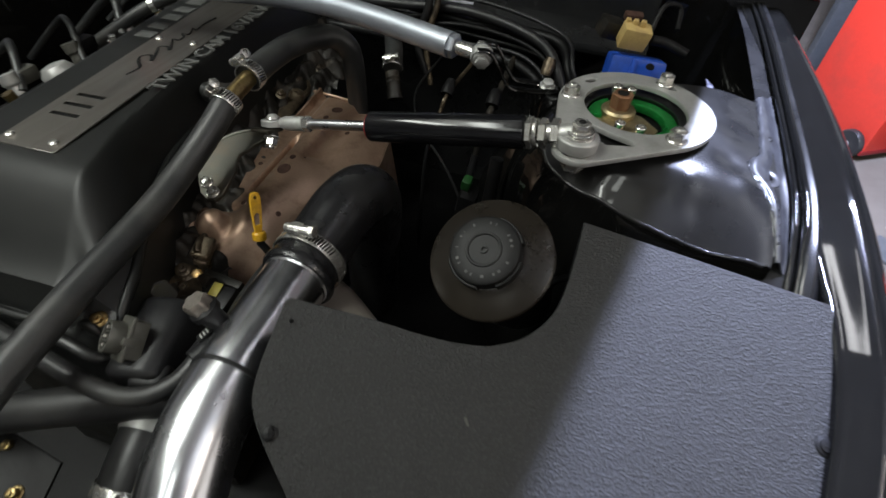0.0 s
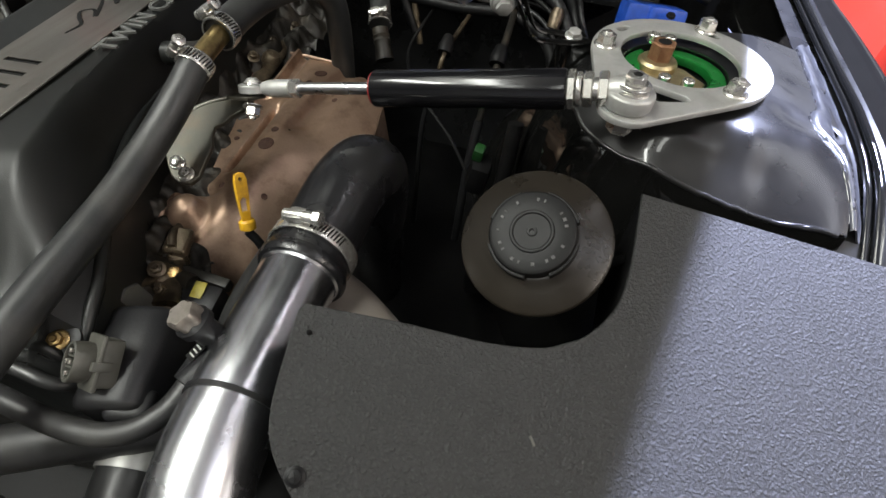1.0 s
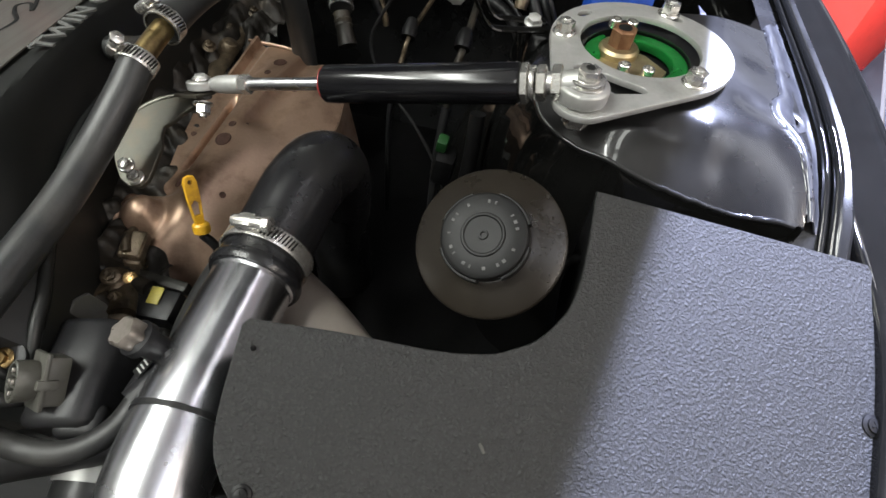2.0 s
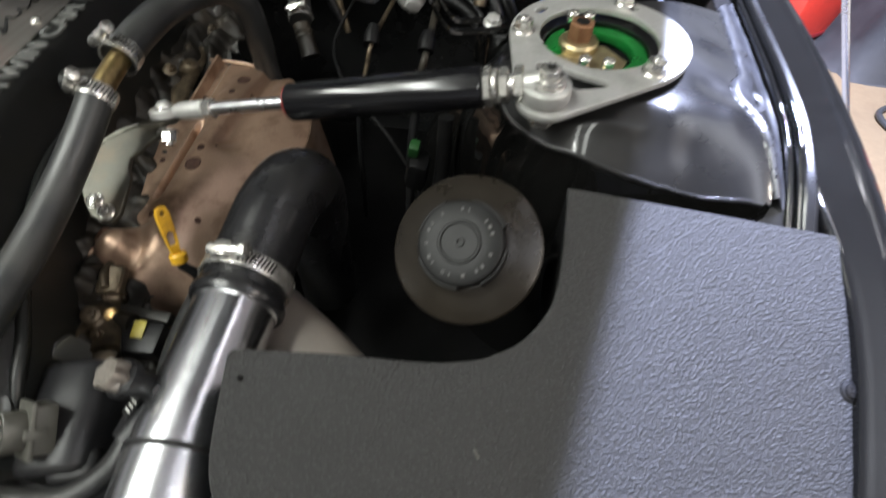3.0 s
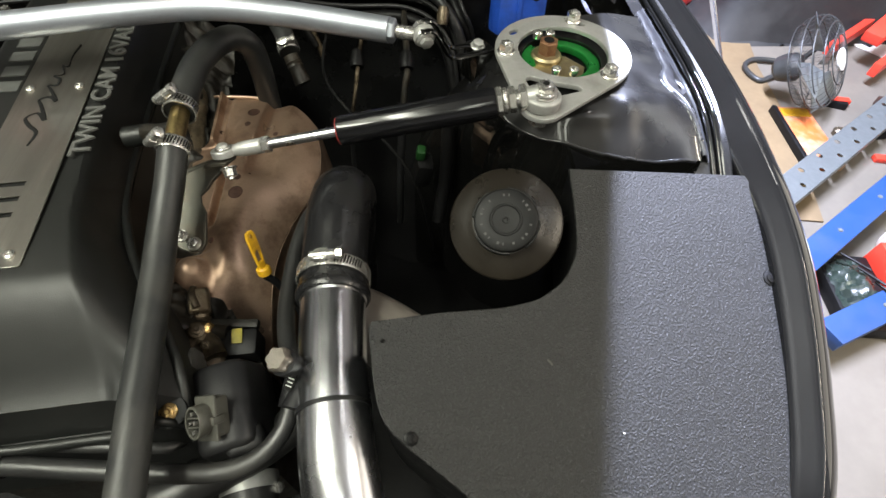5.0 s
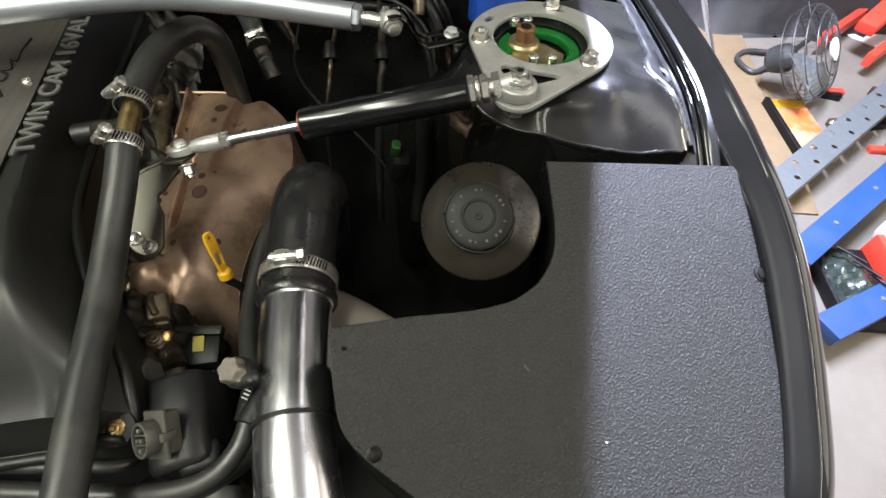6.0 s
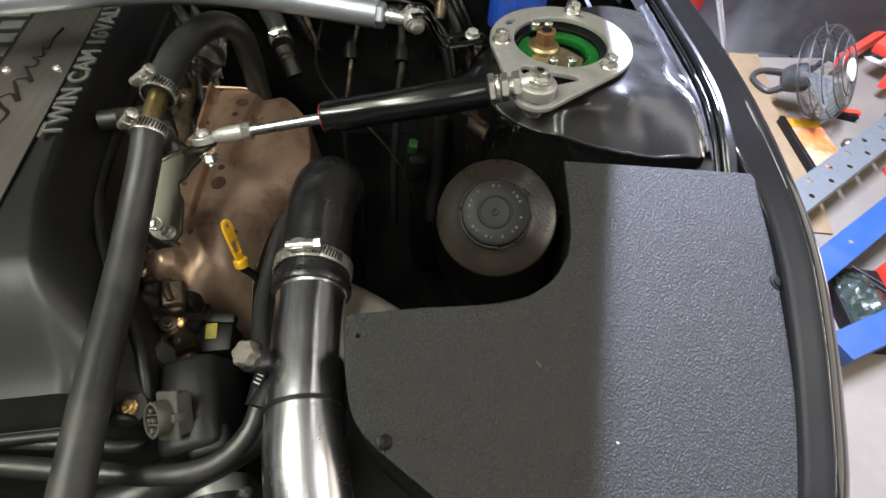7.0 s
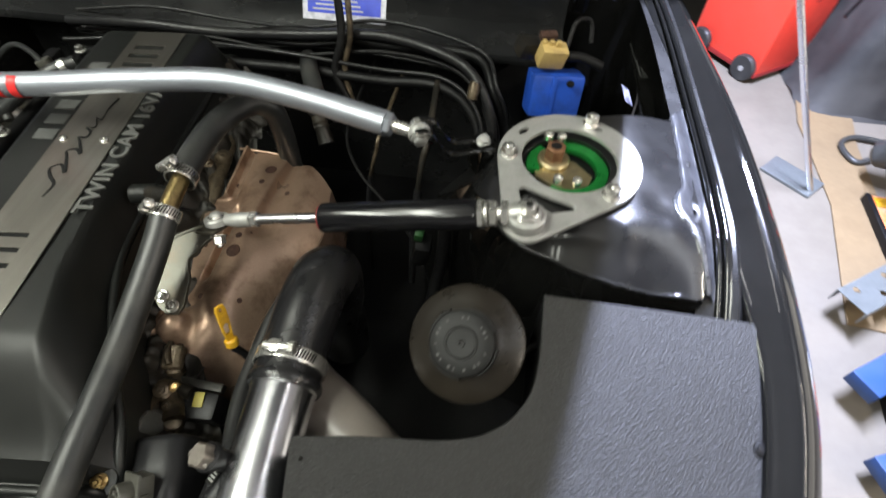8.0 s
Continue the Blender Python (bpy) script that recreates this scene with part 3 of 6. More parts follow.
    for k in range(9):
        y = 0.166 + 0.0085 * k + 0.004 * rng.random()
        x = seam(y) + 0.003 + 0.004 * rng.random()
        lump = [flange((y + dy - 0.150) / 0.315, (x + dx - seam(y)) / 0.036) + Vector((0, 0, 0.0006)) for dx, dy in ((0.0, -0.004), (0.001, 0.0), (0.0025, 0.004))]
        part("sealer_smear", tube(lump, lambda s: 0.0006 + 0.0014 * math.sin(math.pi * s), 10, step=4, flat=0.6), SEAMPAINT, t)
    lz = flange((0.253 - 0.150) / 0.315, 0.48)
    lm = Matrix.Translation(lz) @ pose(0, 0, 0, 0, 6, 0)
    lug = lathe([(0.0165, -0.003), (0.0150, 0.0008), (0.0120, 0.0016), (0.0098, 0.0012), (0.0075, 0.0002), (0.0066, -0.002)], lm @ Matrix.Diagonal((0.85, 1.2, 1, 1)), 32, cap=False)
    part("mounting_lug", lug, SEALED, t)
    # black disc paints the shade of the uncut hole
    part("lug_hole_shade", lathe([(0.0052, 0), (0.0052, 0.0008)], lm @ Matrix.Diagonal((0.8, 1.25, 1, 1)) @ Matrix.Translation((0, 0, 0.0004)), 20), VOID, t)
    pip = lathe([(0.0050, 0), (0.0045, 0.0016), (0.002, 0.0022)], Matrix.Translation(flange((0.345 - 0.150) / 0.315, 0.4)), 16)
    part("spot_weld", pip, TOWERPAINT, t)
    lathe([(0.052, 0.0), (0.052, 0.004)], Matrix.Translation((cx, cy, 0.845)), 40, w := bmesh.new())
    part("well_floor", w, DULLBLACK, t)
    lathe([(0.060, 0.847), (0.060, 0.888), (0.0585, 0.888), (0.0585, 0.847)], Matrix.Translation((cx, cy, 0)), 48, w := bmesh.new(), cap=False)
    part("well_wall", w, TOWERPAINT, t)
    return t


strut_tower()


def bay_shell():
    pan = thing("engine_bay_floor", "dark greasy underside of the engine bay", "engine bay", (0.1, 0.2, 0.35), kind="structure")
    part("pan", box(1.7, 1.5, 0.03, Matrix.Translation((0.0, 0.25, 0.32)), 0.004), DULLBLACK, pan)
    part("side_rail", box(0.07, 1.1, 0.12, Matrix.Translation((0.50, 0.1, 0.44)), 0.015), DULLBLACK, pan)
    part("inner_wing", box(0.02, 1.15, 0.26, Matrix.Translation((0.592, -0.02, 0.36)) @ pose(0, 0, 0, 0, 0, 0), 0.004), DULLBLACK, pan)
    part("far_wing", box(0.05, 1.5, 0.5, Matrix.Translation((-0.86, 0.2, 0.36)), 0.01), PAINT, pan)
    part("front_panel", box(1.5, 0.04, 0.30, Matrix.Translation((-0.1, -0.50, 0.34)), 0.01), DULLBLACK, pan)
    wall = thing("firewall", "black painted firewall with a stepped cowl panel", "firewall", (0.0, 0.82, 0.4), kind="structure")
    part("bulkhead", box(1.33, 0.03, 0.62, Matrix.Translation((-0.235, 0.80, 0.34)), 0.006), FIREPAINT, wall)
    # black panel stands for the deep shade of this corner
    part("corner_shade_panel", box(0.27, 0.03, 0.60, Matrix.Translation((0.565, 0.85, 0.30)), 0.006), PAINT, wall)
    part("shelf", box(1.33, 0.16, 0.02, Matrix.Translation((-0.235, 0.74, 0.80)), 0.008), FIREPAINT, wall)
    part("cowl", box(1.7, 0.30, 0.03, Matrix.Translation((-0.1, 0.97, 0.93)) @ pose(0, 0, 0, 8, 0, 0), 0.01), FIREPAINT, wall)
    part("rear_side_panel", box(0.03, 0.28, 0.35, Matrix.Translation((0.585, 0.68, 0.44)), 0.006), PAINT, wall)


bay_shell()


def bonnet():
    # unseen; edge and reach are shaped to cast the panel's shadow line
    b = thing("car_bonnet", "glossy black bonnet propped wide open over the engine", "car bonnet", (-0.05, 0.9, 0.98))

    def skin(u, v):
        s = 1.42 * v
        edge = 0.587 + 0.0986 * s
        x = -0.78 + (edge + 0.78) * u
        bow = 0.02 * (1 - (2 * u - 1) ** 2)
        return Vector((x, 0.93 - 0.40 * s, 1.0 + 0.93 * s + bow))

    part("skin", surface(skin, 20, 16, 0.02), PAINT, b)


bonnet()


# ---------------------------------------------------------------- foam covered panel
def panel_z(x, y):
    return 0.9137 - 0.2274 * x + 0.3766 * y


def panel_frame():
    n = Vector((0.2274, -0.3766, 1)).normalized()
    ex = (Vector((1, 0, -0.2274)) - 0 * n).normalized()
    ey = n.cross(ex)
    o = Vector((0.4, 0.0, panel_z(0.4, 0)))
    m = Matrix((ex, ey, n)).transposed().to_4x4()
    return Matrix.Translation(o) @ m


def intake_panel():
    p = thing("partition_panel", "black foam-faced sheet panel screwed down beside the intake pipe", "panel", (0.45, 0.0, 0.8))
    m = panel_frame()
    inv = m.inverted()
    world = [(0.399, 0.101), (0.53, 0.1165), (0.655, 0.131), (0.661, 0.122), (0.661, 0.07), (0.664, 0.0), (0.664, -0.045), (0.661, -0.11), (0.648, -0.19), (0.628, -0.26), (0.60, -0.32), (0.36, -0.325),
             (0.30, -0.27), (0.245, -0.226), (0.205, -0.198), (0.184, -0.180), (0.174, -0.162), (0.169, -0.135), (0.165, -0.092), (0.168, -0.087), (0.235, -0.074),
             (0.300, -0.064), (0.340, -0.053), (0.358, -0.043), (0.374, -0.031), (0.388, -0.012), (0.396, 0.006), (0.3995, 0.030), (0.400, 0.060)]
    bend = [(q.x, q.y) for q in spline([(x, y, 0) for x, y in world[19:]] + [(*world[0], 0)], 5)][:-1]
    nose = [(q.x, q.y) for q in spline([(x, y, 0) for x, y in world[3:19]], 4)]
    world = world[:3] + nose + bend
    corner, notch = 3 + 4 * 9, 3 + len(nose) - 1
    flat = []
    for x, y in world:
        q = inv @ Vector((x, y, panel_z(x, y)))
        flat.append((q.x, q.y))
    part("foam_face", sheet([flat], 0.0045, m @ Matrix.Translation((0, 0, -0.0045)), 0.0012), FOAM, p)
    # folded metal edge below the sheet
    rim = bmesh.new()
    edge = [Vector((x, y, panel_z(x, y) - 0.004)) for x, y in world[corner:notch + 1]]
    for a, b in zip(edge, edge[1:]):
        va = [rim.verts.new(q) for q in (a, b, b + Vector((0.006, 0, -0.10)), a + Vector((0.006, 0, -0.10)))]
        rim.faces.new(va)
    part("folded_edge", rim, DULLBLACK, p)
    back = bmesh.new()
    for a, b in zip(world[notch:], world[notch + 1:] + world[:1]):
        qa, qb = (Vector((x, y, panel_z(x, y) - 0.004)) for x, y in (a, b))
        rim2 = [back.verts.new(q) for q in (qa, qb, qb + Vector((0, -0.004, -0.13)), qa + Vector((0, -0.004, -0.13)))]
        back.faces.new(rim2)
    part("back_wall", back, DULLBLACK, p)
    n = m.to_3x3() @ Vector((0, 0, 1))

    def button(x, y, r, name, material=DULLBLACK):
        b = lathe([(r * 1.1, 0), (r * 1.1, 0.0012), (r * 0.75, 0.0022), (r * 0.7, 0.0034), (r * 0.25, 0.0042)], turned((x, y, panel_z(x, y)), n), 24)
        s = part(name, b, material, p)
        # raised black cross stands for the shaded screw slot
        c = box(r * 0.9, r * 0.16, 0.0006, turned((x, y, panel_z(x, y)), n) @ Matrix.Translation((0, 0, 0.0040)), 0.0002)
        box(r * 0.16, r * 0.9, 0.0006, turned((x, y, panel_z(x, y)), n) @ Matrix.Translation((0, 0, 0.0040)), 0.0002, c)
        part("cross_slot_shade", c, INKSHADE, s)

    button(0.2035, -0.187, 0.0062, "screw")
    button(0.657, -0.001, 0.0082, "screw")
    button(0.178, -0.104, 0.0019, "screw")
    chip = box(0.0022, 0.0075, 0.0007, turned((0.350, -0.114, panel_z(0.350, -0.114)), n, 10), 0.0003)
    part("fleck", chip, GREYPLASTIC, p, "pale fleck stuck in the foam")
    chip = box(0.0014, 0.0024, 0.0007, turned((0.425, -0.178, panel_z(0.425, -0.178)), n, 40), 0.0003)
    part("fleck", chip, WHITEPL, p, "pale fleck stuck in the foam")


intake_panel()


# ---------------------------------------------------------------- strut brace plate and its coilover top
def brace_plate():
    cx, cy, z = 0.42, 0.29, 0.894
    t = thing("strut_brace_plate", "thick zinc-plated ring plate bolted onto the strut tower", "brace plate", (cx, cy, z))
    ax, ay, ar = 0.370, 0.170, 0.027
    big = 0.093
    d = math.hypot(ax - cx, ay - cy)
    base = math.degrees(math.atan2(ay - cy, ax - cx))
    lean = math.degrees(math.acos((big - ar) / d))
    outline = circle(cx, cy, big, 56, base + lean, base + 360 - lean) + circle(ax, ay, ar, 18, base - lean, base + lean)
    slots = []
    for a in (155, 75, -35):
        px, py = cx + 0.078 * math.cos(radians(a - 13)), cy + 0.078 * math.sin(radians(a - 13))
        slots.append([(px + 0.0095 * math.cos(radians(b)) * -math.sin(radians(a - 13)) - 0.0048 * math.sin(radians(b)) * math.cos(radians(a - 13)),
                       py + 0.0095 * math.cos(radians(b)) * math.cos(radians(a - 13)) - 0.0048 * math.sin(radians(b)) * math.sin(radians(a - 13))) for b in range(0, 360, 20)])
    tri = [(0.360, 0.2285), (0.3575, 0.224), (0.3625, 0.203), (0.372, 0.1985), (0.388, 0.1965), (0.398, 0.190), (0.424, 0.1985), (0.4275, 0.2025), (0.424, 0.2080), (0.398, 0.2165), (0.366, 0.2305)]
    part("plate", sheet([outline, circle(cx, cy, 0.0615, 56)] + slots + [tri], 0.0065, Matrix.Translation((0, 0, z)), 0.0011), ZINC, t)
    top = z + 0.0065
    for x, y, s in ((0.341, 0.288, 10), (0.450, 0.368, 25), (0.470, 0.232, 0)):
        bolt((x, y, top), (0, 0, 1), 0.0098, t, CHROME, 0.0105, 1.25, 0.0035, s)
    return t


brace_plate()


def coilover_top():
    cx, cy = 0.42, 0.29
    t = thing("coilover_top_mount", "green anodised adjustable top mount with a brown centre nut", "top mount", (cx, cy, 0.85))
    part("seat", lathe([(0.058, 0), (0.058, 0.006), (0.054, 0.010), (0.02, 0.011)], Matrix.Translation((cx, cy, 0.860)), 48), DULLBLACK, t)
    arc = sheet([circle(cx, cy, 0.055, 44, -120, 105) + circle(cx, cy, 0.039, 44, 105, -120)], 0.010, Matrix.Translation((cx, cy, 0)) @ Matrix.Translation((-cx, -cy, 0.874)), 0.0015)
    part("adjuster_plate", arc, GREEN, t)
    arc2 = sheet([circle(cx, cy, 0.055, 20, 130, 190) + circle(cx, cy, 0.036, 20, 190, 130)], 0.010, Matrix.Translation((0, 0, 0.874)), 0.0015)
    part("adjuster_plate", arc2, GREEN, t)
    sx, sy = 0.402, 0.303
    slab = sheet([[(cx - 0.047, cy + 0.018), (cx - 0.030, cy + 0.034), (cx + 0.012, cy + 0.018), (cx + 0.034, cy - 0.008), (cx + 0.026, cy - 0.030), (cx - 0.006, cy - 0.040), (cx - 0.040, cy - 0.014)]], 0.006, Matrix.Translation((0, 0, 0.874)), 0.001)
    part("pillow_slab", slab, mat_gold_dull, t)
    part("collar", lathe([(0.0215, 0), (0.0215, 0.006), (0.019, 0.009), (0.0135, 0.010)], Matrix.Translation((sx, sy, 0.880)), 36), mat_gold_dull, t)
    nut = hexed(0.0135, 0.020, Matrix.Translation((sx, sy, 0.888)), None, 0.0015, 0.3)
    part("centre_nut", nut, RUSTNUT, t, "rusty brown hexagon centre nut")
    # black disc stands for the shade in the nut's bore
    part("nut_bore_shade", lathe([(0.0072, 0), (0.0072, 0.0006)], Matrix.Translation((sx, sy, 0.9078)), 20), INKSHADE, t)
    for x, y in ((cx - 0.0265, cy + 0.046), (cx - 0.0090, cy + 0.046), (cx + 0.012, cy - 0.028), (cx - 0.012, cy - 0.027)):
        b = lathe([(0.0062, 0), (0.0066, 0.001), (0.0066, 0.0085), (0.0058, 0.0095), (0.0036, 0.0095), (0.0034, 0.006), (0.001, 0.0058)], Matrix.Translation((x, y, 0.882 + 0.010 * (y > cy))), 20)
        part("cap_screw", b, CHROME, t)


mat_gold_dull = mat("dull_gold_plate", (0.44, 0.36, 0.20), 0.4, 0.9, (0.3, 0.25, 0.16), 40, 0.45, 0.75, 300, 0.06, 0.12)
coilover_top()


# ---------------------------------------------------------------- engine damper
def engine_damper():
    a, b = Vector((-0.041, 0.168, 0.832)), Vector((0.369, 0.169, 0.918))
    d = (b - a).normalized()
    t = thing("engine_damper", "slim black gas damper with a bright piston rod and rod ends", "damper", tuple(b))

    def at(s):
        return a + (b - a) * s

    def along(prof, s, material, name, n=32, label=""):
        return part(name, lathe(prof, turned(at(s), d), n), material, t, label)

    body = (b - a).length
    l0, l1 = 0.395, 0.865
    length = (l1 - l0) * body
    along([(0.004, 0), (0.016, 0), (0.0182, 0.0015), (0.0186, 0.004), (0.0186, length - 0.004), (0.0180, length - 0.0012), (0.012, length)], l0, mat_gloss, "cylinder")
    along([(0.0150, -0.0012), (0.0166, -0.0010), (0.0166, 0.0010), (0.0150, 0.0012)], l0, DARKRED, "seal", 32, "thin red seal ring")
    along([(0.0066, 0), (0.0066, (l0 - 0.17) * body)], 0.17, POLISHED, "piston_rod", 24, "mirror bright piston rod")
    # rod end at the engine
    hexed(0.0105, 0.010, turned(at(0.155), d), nb := bmesh.new())
    part("lock_nut", nb, CHROME, t)
    along([(0.0070, -0.038), (0.0092, -0.030), (0.0098, -0.020), (0.0098, -0.001), (0.0082, 0.0)], 0.155, ZINC, "rod_end_shank", 24)
    em = Matrix.Translation(at(0.03)) @ pose(0, 0, 0, -20, -8, 0)
    part("rod_end", lathe([(0.0075, -0.0045), (0.0152, -0.0045), (0.0162, -0.0035), (0.0162, 0.0035), (0.0152, 0.0045), (0.0075, 0.0045)], em, 36), ZINC, t, "", 25)
    part("ball", lathe([(0.0085, 0), (0.0105, 0.0015), (0.0098, 0.0030), (0.006, 0.0034)], em @ Matrix.Translation((0, 0, 0.0042)), 24), CHROME, t)
    bolt(tuple(em @ Vector((0, 0, 0.0072))), tuple(em.to_3x3() @ Vector((0, 0, 1))), 0.0060, t, ZINC, 0.0022, 1.25, 0, 0)
    part("clevis_tab", sheet([circle(0, 0, 0.0145, 24, -10, 190) + [(-0.019, -0.020), (0.010, -0.022)]], 0.004, em @ Matrix.Translation((-0.003, 0.0, -0.0105)), 0.0008), PASSIVATE, t)
    bolt(tuple(at(0.03) + Vector((0.004, -0.014, -0.014))), (0.25, -0.75, -0.6), 0.0080, t, CHROME, 0.010, 1.35, 0.005, name="lower_nut")
    # hexagons and rod end at the tower
    for s, r, h in ((0.868, 0.0178, 0.008), (0.902, 0.0158, 0.009), (0.934, 0.0160, 0.009)):
        hexed(r, h, turned(at(s - 0.004), d), hb := bmesh.new())
        part("hexagon_nut", hb, CHROME, t)
    along([(0.0105, 0), (0.0105, 0.022)], 0.90, CHROME, "threaded_neck", 20)
    along([(0.0150, 0), (0.0155, 0.001), (0.0155, 0.0035), (0.015, 0.0045)], 0.884, CHROME, "washer")
    e = b + Vector((0, 0, -0.0065))
    ring = [(0.012, -0.009), (0.0205, -0.009), (0.0222, -0.0075), (0.0226, -0.006), (0.0226, 0.0035), (0.0220, 0.0050), (0.0205, 0.006), (0.012, 0.0062)]
    part("tower_rod_end", lathe(ring, Matrix.Translation(e + Vector((-0.001, 0, 0.000))), 36), ZINC, t)
    part("neck", lathe([(0.0105, 0), (0.012, 0.016)], turned(at(0.945), d), 20), ZINC, t)
    part("cone_spacer", lathe([(0.0165, 0), (0.0160, 0.0012), (0.0115, 0.0035), (0.0115, 0.004)], Matrix.Translation(e + Vector((0, 0, 0.006))), 32), CHROME, t)
    part("washer", lathe([(0.0150, 0), (0.0155, 0.0006), (0.0155, 0.0022), (0.0145, 0.0028)], Matrix.Translation(e + Vector((0, 0, 0.0096))), 32), CHROME, t)
    bolt(tuple(e + Vector((0, 0, 0.0120))), (0, 0, 1), 0.0098, t, CHROME, 0.0070, 1.15, 0, 15)
    # black hexagon stands for the shade in the bolt's socket
    part("socket", lathe([(0.0042, 0), (0.0042, 0.0006)], Matrix.Translation(e + Vector((0, 0, 0.0208))), 6), INKSHADE, t)
    part("lower_washer", lathe([(0.0215, 0), (0.022, 0.001), (0.022, 0.003), (0.016, 0.0045)], Matrix.Translation(e + Vector((0, 0, -0.0135))), 32), ZINC, t)
    hexed(0.0125, 0.012, Matrix.Translation(e + Vector((0, 0, -0.036))), kb := bmesh.new())
    part("lower_nut", kb, CHROME, t)


mat_gloss = mat("gloss_black_tube", (0.006, 0.006, 0.007), 0.14, 0, (0.012, 0.012, 0.012), 20, 0.5, 0.8, 100, 0.01, 0.1, 0.03, coat=0.0)
engine_damper()


def damper_bracket():
    t = thing("damper_bracket", "yellowish zinc-plated steel bracket bolted to the cylinder head", "bracket", (-0.07, 0.1, 0.79))
    slope = Matrix.Translation((0, 0.062, 0.783)) @ pose(0, 0, 0, math.degrees(math.atan(0.36)), 0, 0)
    k = math.sqrt(1 + 0.36 ** 2)
    n = slope.to_3x3() @ Vector((0, 0, 1))
    shape = [(-0.046, 0.140), (-0.036, 0.152), (-0.036, 0.163), (-0.048, 0.166), (-0.066, 0.159), (-0.086, 0.147), (-0.103, 0.126), (-0.1125, 0.104), (-0.108, 0.094), (-0.088, 0.068), (-0.076, 0.056), (-0.064, 0.051), (-0.050, 0.052),
             (-0.045, 0.062), (-0.047, 0.082), (-0.049, 0.100), (-0.056, 0.112), (-0.058, 0.122), (-0.050, 0.131)]
    shape = [(x, (y - 0.062) * k) for x, y in shape]
    part("plate", sheet([shape], 0.0055, slope @ Matrix.Translation((0, 0, -0.005)), 0.0012), PASSIVATE, t)
    lip = [slope @ Vector((x, y, -0.0015)) for x, y in shape[2:9]]
    part("rolled_edge", tube(lip, 0.0036, 12), PASSIVATE, t)
    for x, y in ((-0.076, 0.071), (-0.059, 0.061)):
        bolt(tuple(slope @ Vector((x, (y - 0.062) * k, 0))), tuple(n), 0.0066, t, CHROME, 0.006, 1.3)


damper_bracket()


# ---------------------------------------------------------------- strut bar
def strut_bar():
    t = thing("strut_bar", "bent satin aluminium strut bar across the engine bay", "strut bar", (0.0, 0.3, 0.93))
    pts = [(-0.86, 0.205, 0.93), (-0.6, 0.228, 0.938), (-0.33, 0.262, 0.944), (-0.16, 0.298, 0.946), (-0.05, 0.320, 0.943), (0.06, 0.304, 0.942), (0.186, 0.271, 0.940)]
    part("tube", tube(pts, 0.0158, 64, step=24), SATIN, t)
    d = Vector((0.123, -0.028, -0.004)).normalized()
    e = Vector((0.186, 0.271, 0.940))
    hexed(0.0150, 0.010, turned(e - d * 0.002, d), b := bmesh.new(), 0.002)
    part("end_plug", b, SATIN, t)
    part("rod_end", lathe([(0.0075, 0), (0.0085, 0.004), (0.0085, 0.020), (0.007, 0.03)], turned(e + d * 0.008, d), 20), CHROME, t)
    eye = e + d * 0.044
    side = Vector((0.25, -0.75, -0.25)).normalized()
    part("eye", lathe([(0.006, -0.006), (0.013, -0.006), (0.014, -0.004), (0.014, 0.004), (0.013, 0.006), (0.006, 0.006)], turned(eye, side), 28), ZINC, t)
    bolt(tuple(eye + side * 0.007), tuple(side), 0.0085, t, ZINC, 0.006, 1.35)
    hexed(0.009, 0.008, turned(eye - side * 0.018, side), b := bmesh.new())
    part("clevis_nut", b, CHROME, t)
    # two bent straps from the eye to the tower
    for off in (0.011, -0.013):
        strap = [eye + Vector((-0.002, off, 0.012)), eye + Vector((0.014, off + 0.008, 0.006)), Vector((0.262, 0.286 + off, 0.903)), Vector((0.286, 0.304 + off, 0.892)), Vector((0.318, 0.320 + off * 0.8, 0.888))]
        part("strap", tube(strap, 0.0052, 10, flat=0.45), PAINT, t)
    bolt((0.306, 0.318, 0.890), (0.1, -0.2, 1), 0.0078, t, ZINC, 0.006, 1.3)
    foot = box(0.030, 0.036, 0.050, Matrix.Translation((0.306, 0.322, 0.838)) @ pose(0, 0, 0, 0, 6, 30), 0.003)
    part("foot", foot, PAINT, t)
    # maker's mark: plain slanted shapes
    red = bmesh.new()
    for k, w in ((0, 0.016), (1, 0.012), (2, 0.018)):
        x = -0.345 + 0.020 * k
        ctr = Vector((x, 0.2595 + 0.0028 * k, 0.944))
        lathe([(0.0161, -w / 3), (0.0161, w / 3)], turned(ctr, (1, 0.14, 0)), 28, red, cap=False)
    part("mark", red, REDINK, t, "plain red maker's mark")
    blk = bmesh.new()
    for k in range(4):
        lathe([(0.0161, -0.004), (0.0161, 0.004)], turned((-0.43 + 0.017 * k, 0.2485 + 0.0022 * k, 0.9425), (1, 0.13, 0)), 28, blk, cap=False)
    part("mark", blk, INKSHADE, t, "plain black maker's mark")


strut_bar()


# ---------------------------------------------------------------- intake pipe and elbow
def intake_pipe():
    pts = [(0.112, 0.030, 0.772), (0.114, -0.01, 0.771), (0.119, -0.08, 0.770), (0.126, -0.15, 0.770), (0.134, -0.205, 0.763), (0.146, -0.255, 0.738), (0.158, -0.290, 0.695), (0.165, -0.305, 0.62), (0.168, -0.31, 0.52)]
    t = thing("intake_pipe", "polished aluminium intake pipe bending down towards the front", "intake pipe", (0.12, -0.1, 0.77))
    part("pipe", tube(pts, 0.0372, 128, step=22), POLISHED, t)
    part("rolled_bead", lathe([(0.0372, -0.003), (0.0388, -0.001), (0.0388, 0.001), (0.0372, 0.003)], turned((0.1148, -0.020, 0.7708), (0.06, -1, -0.01)), 48, cap=False), POLISHED, t)


intake_pipe()


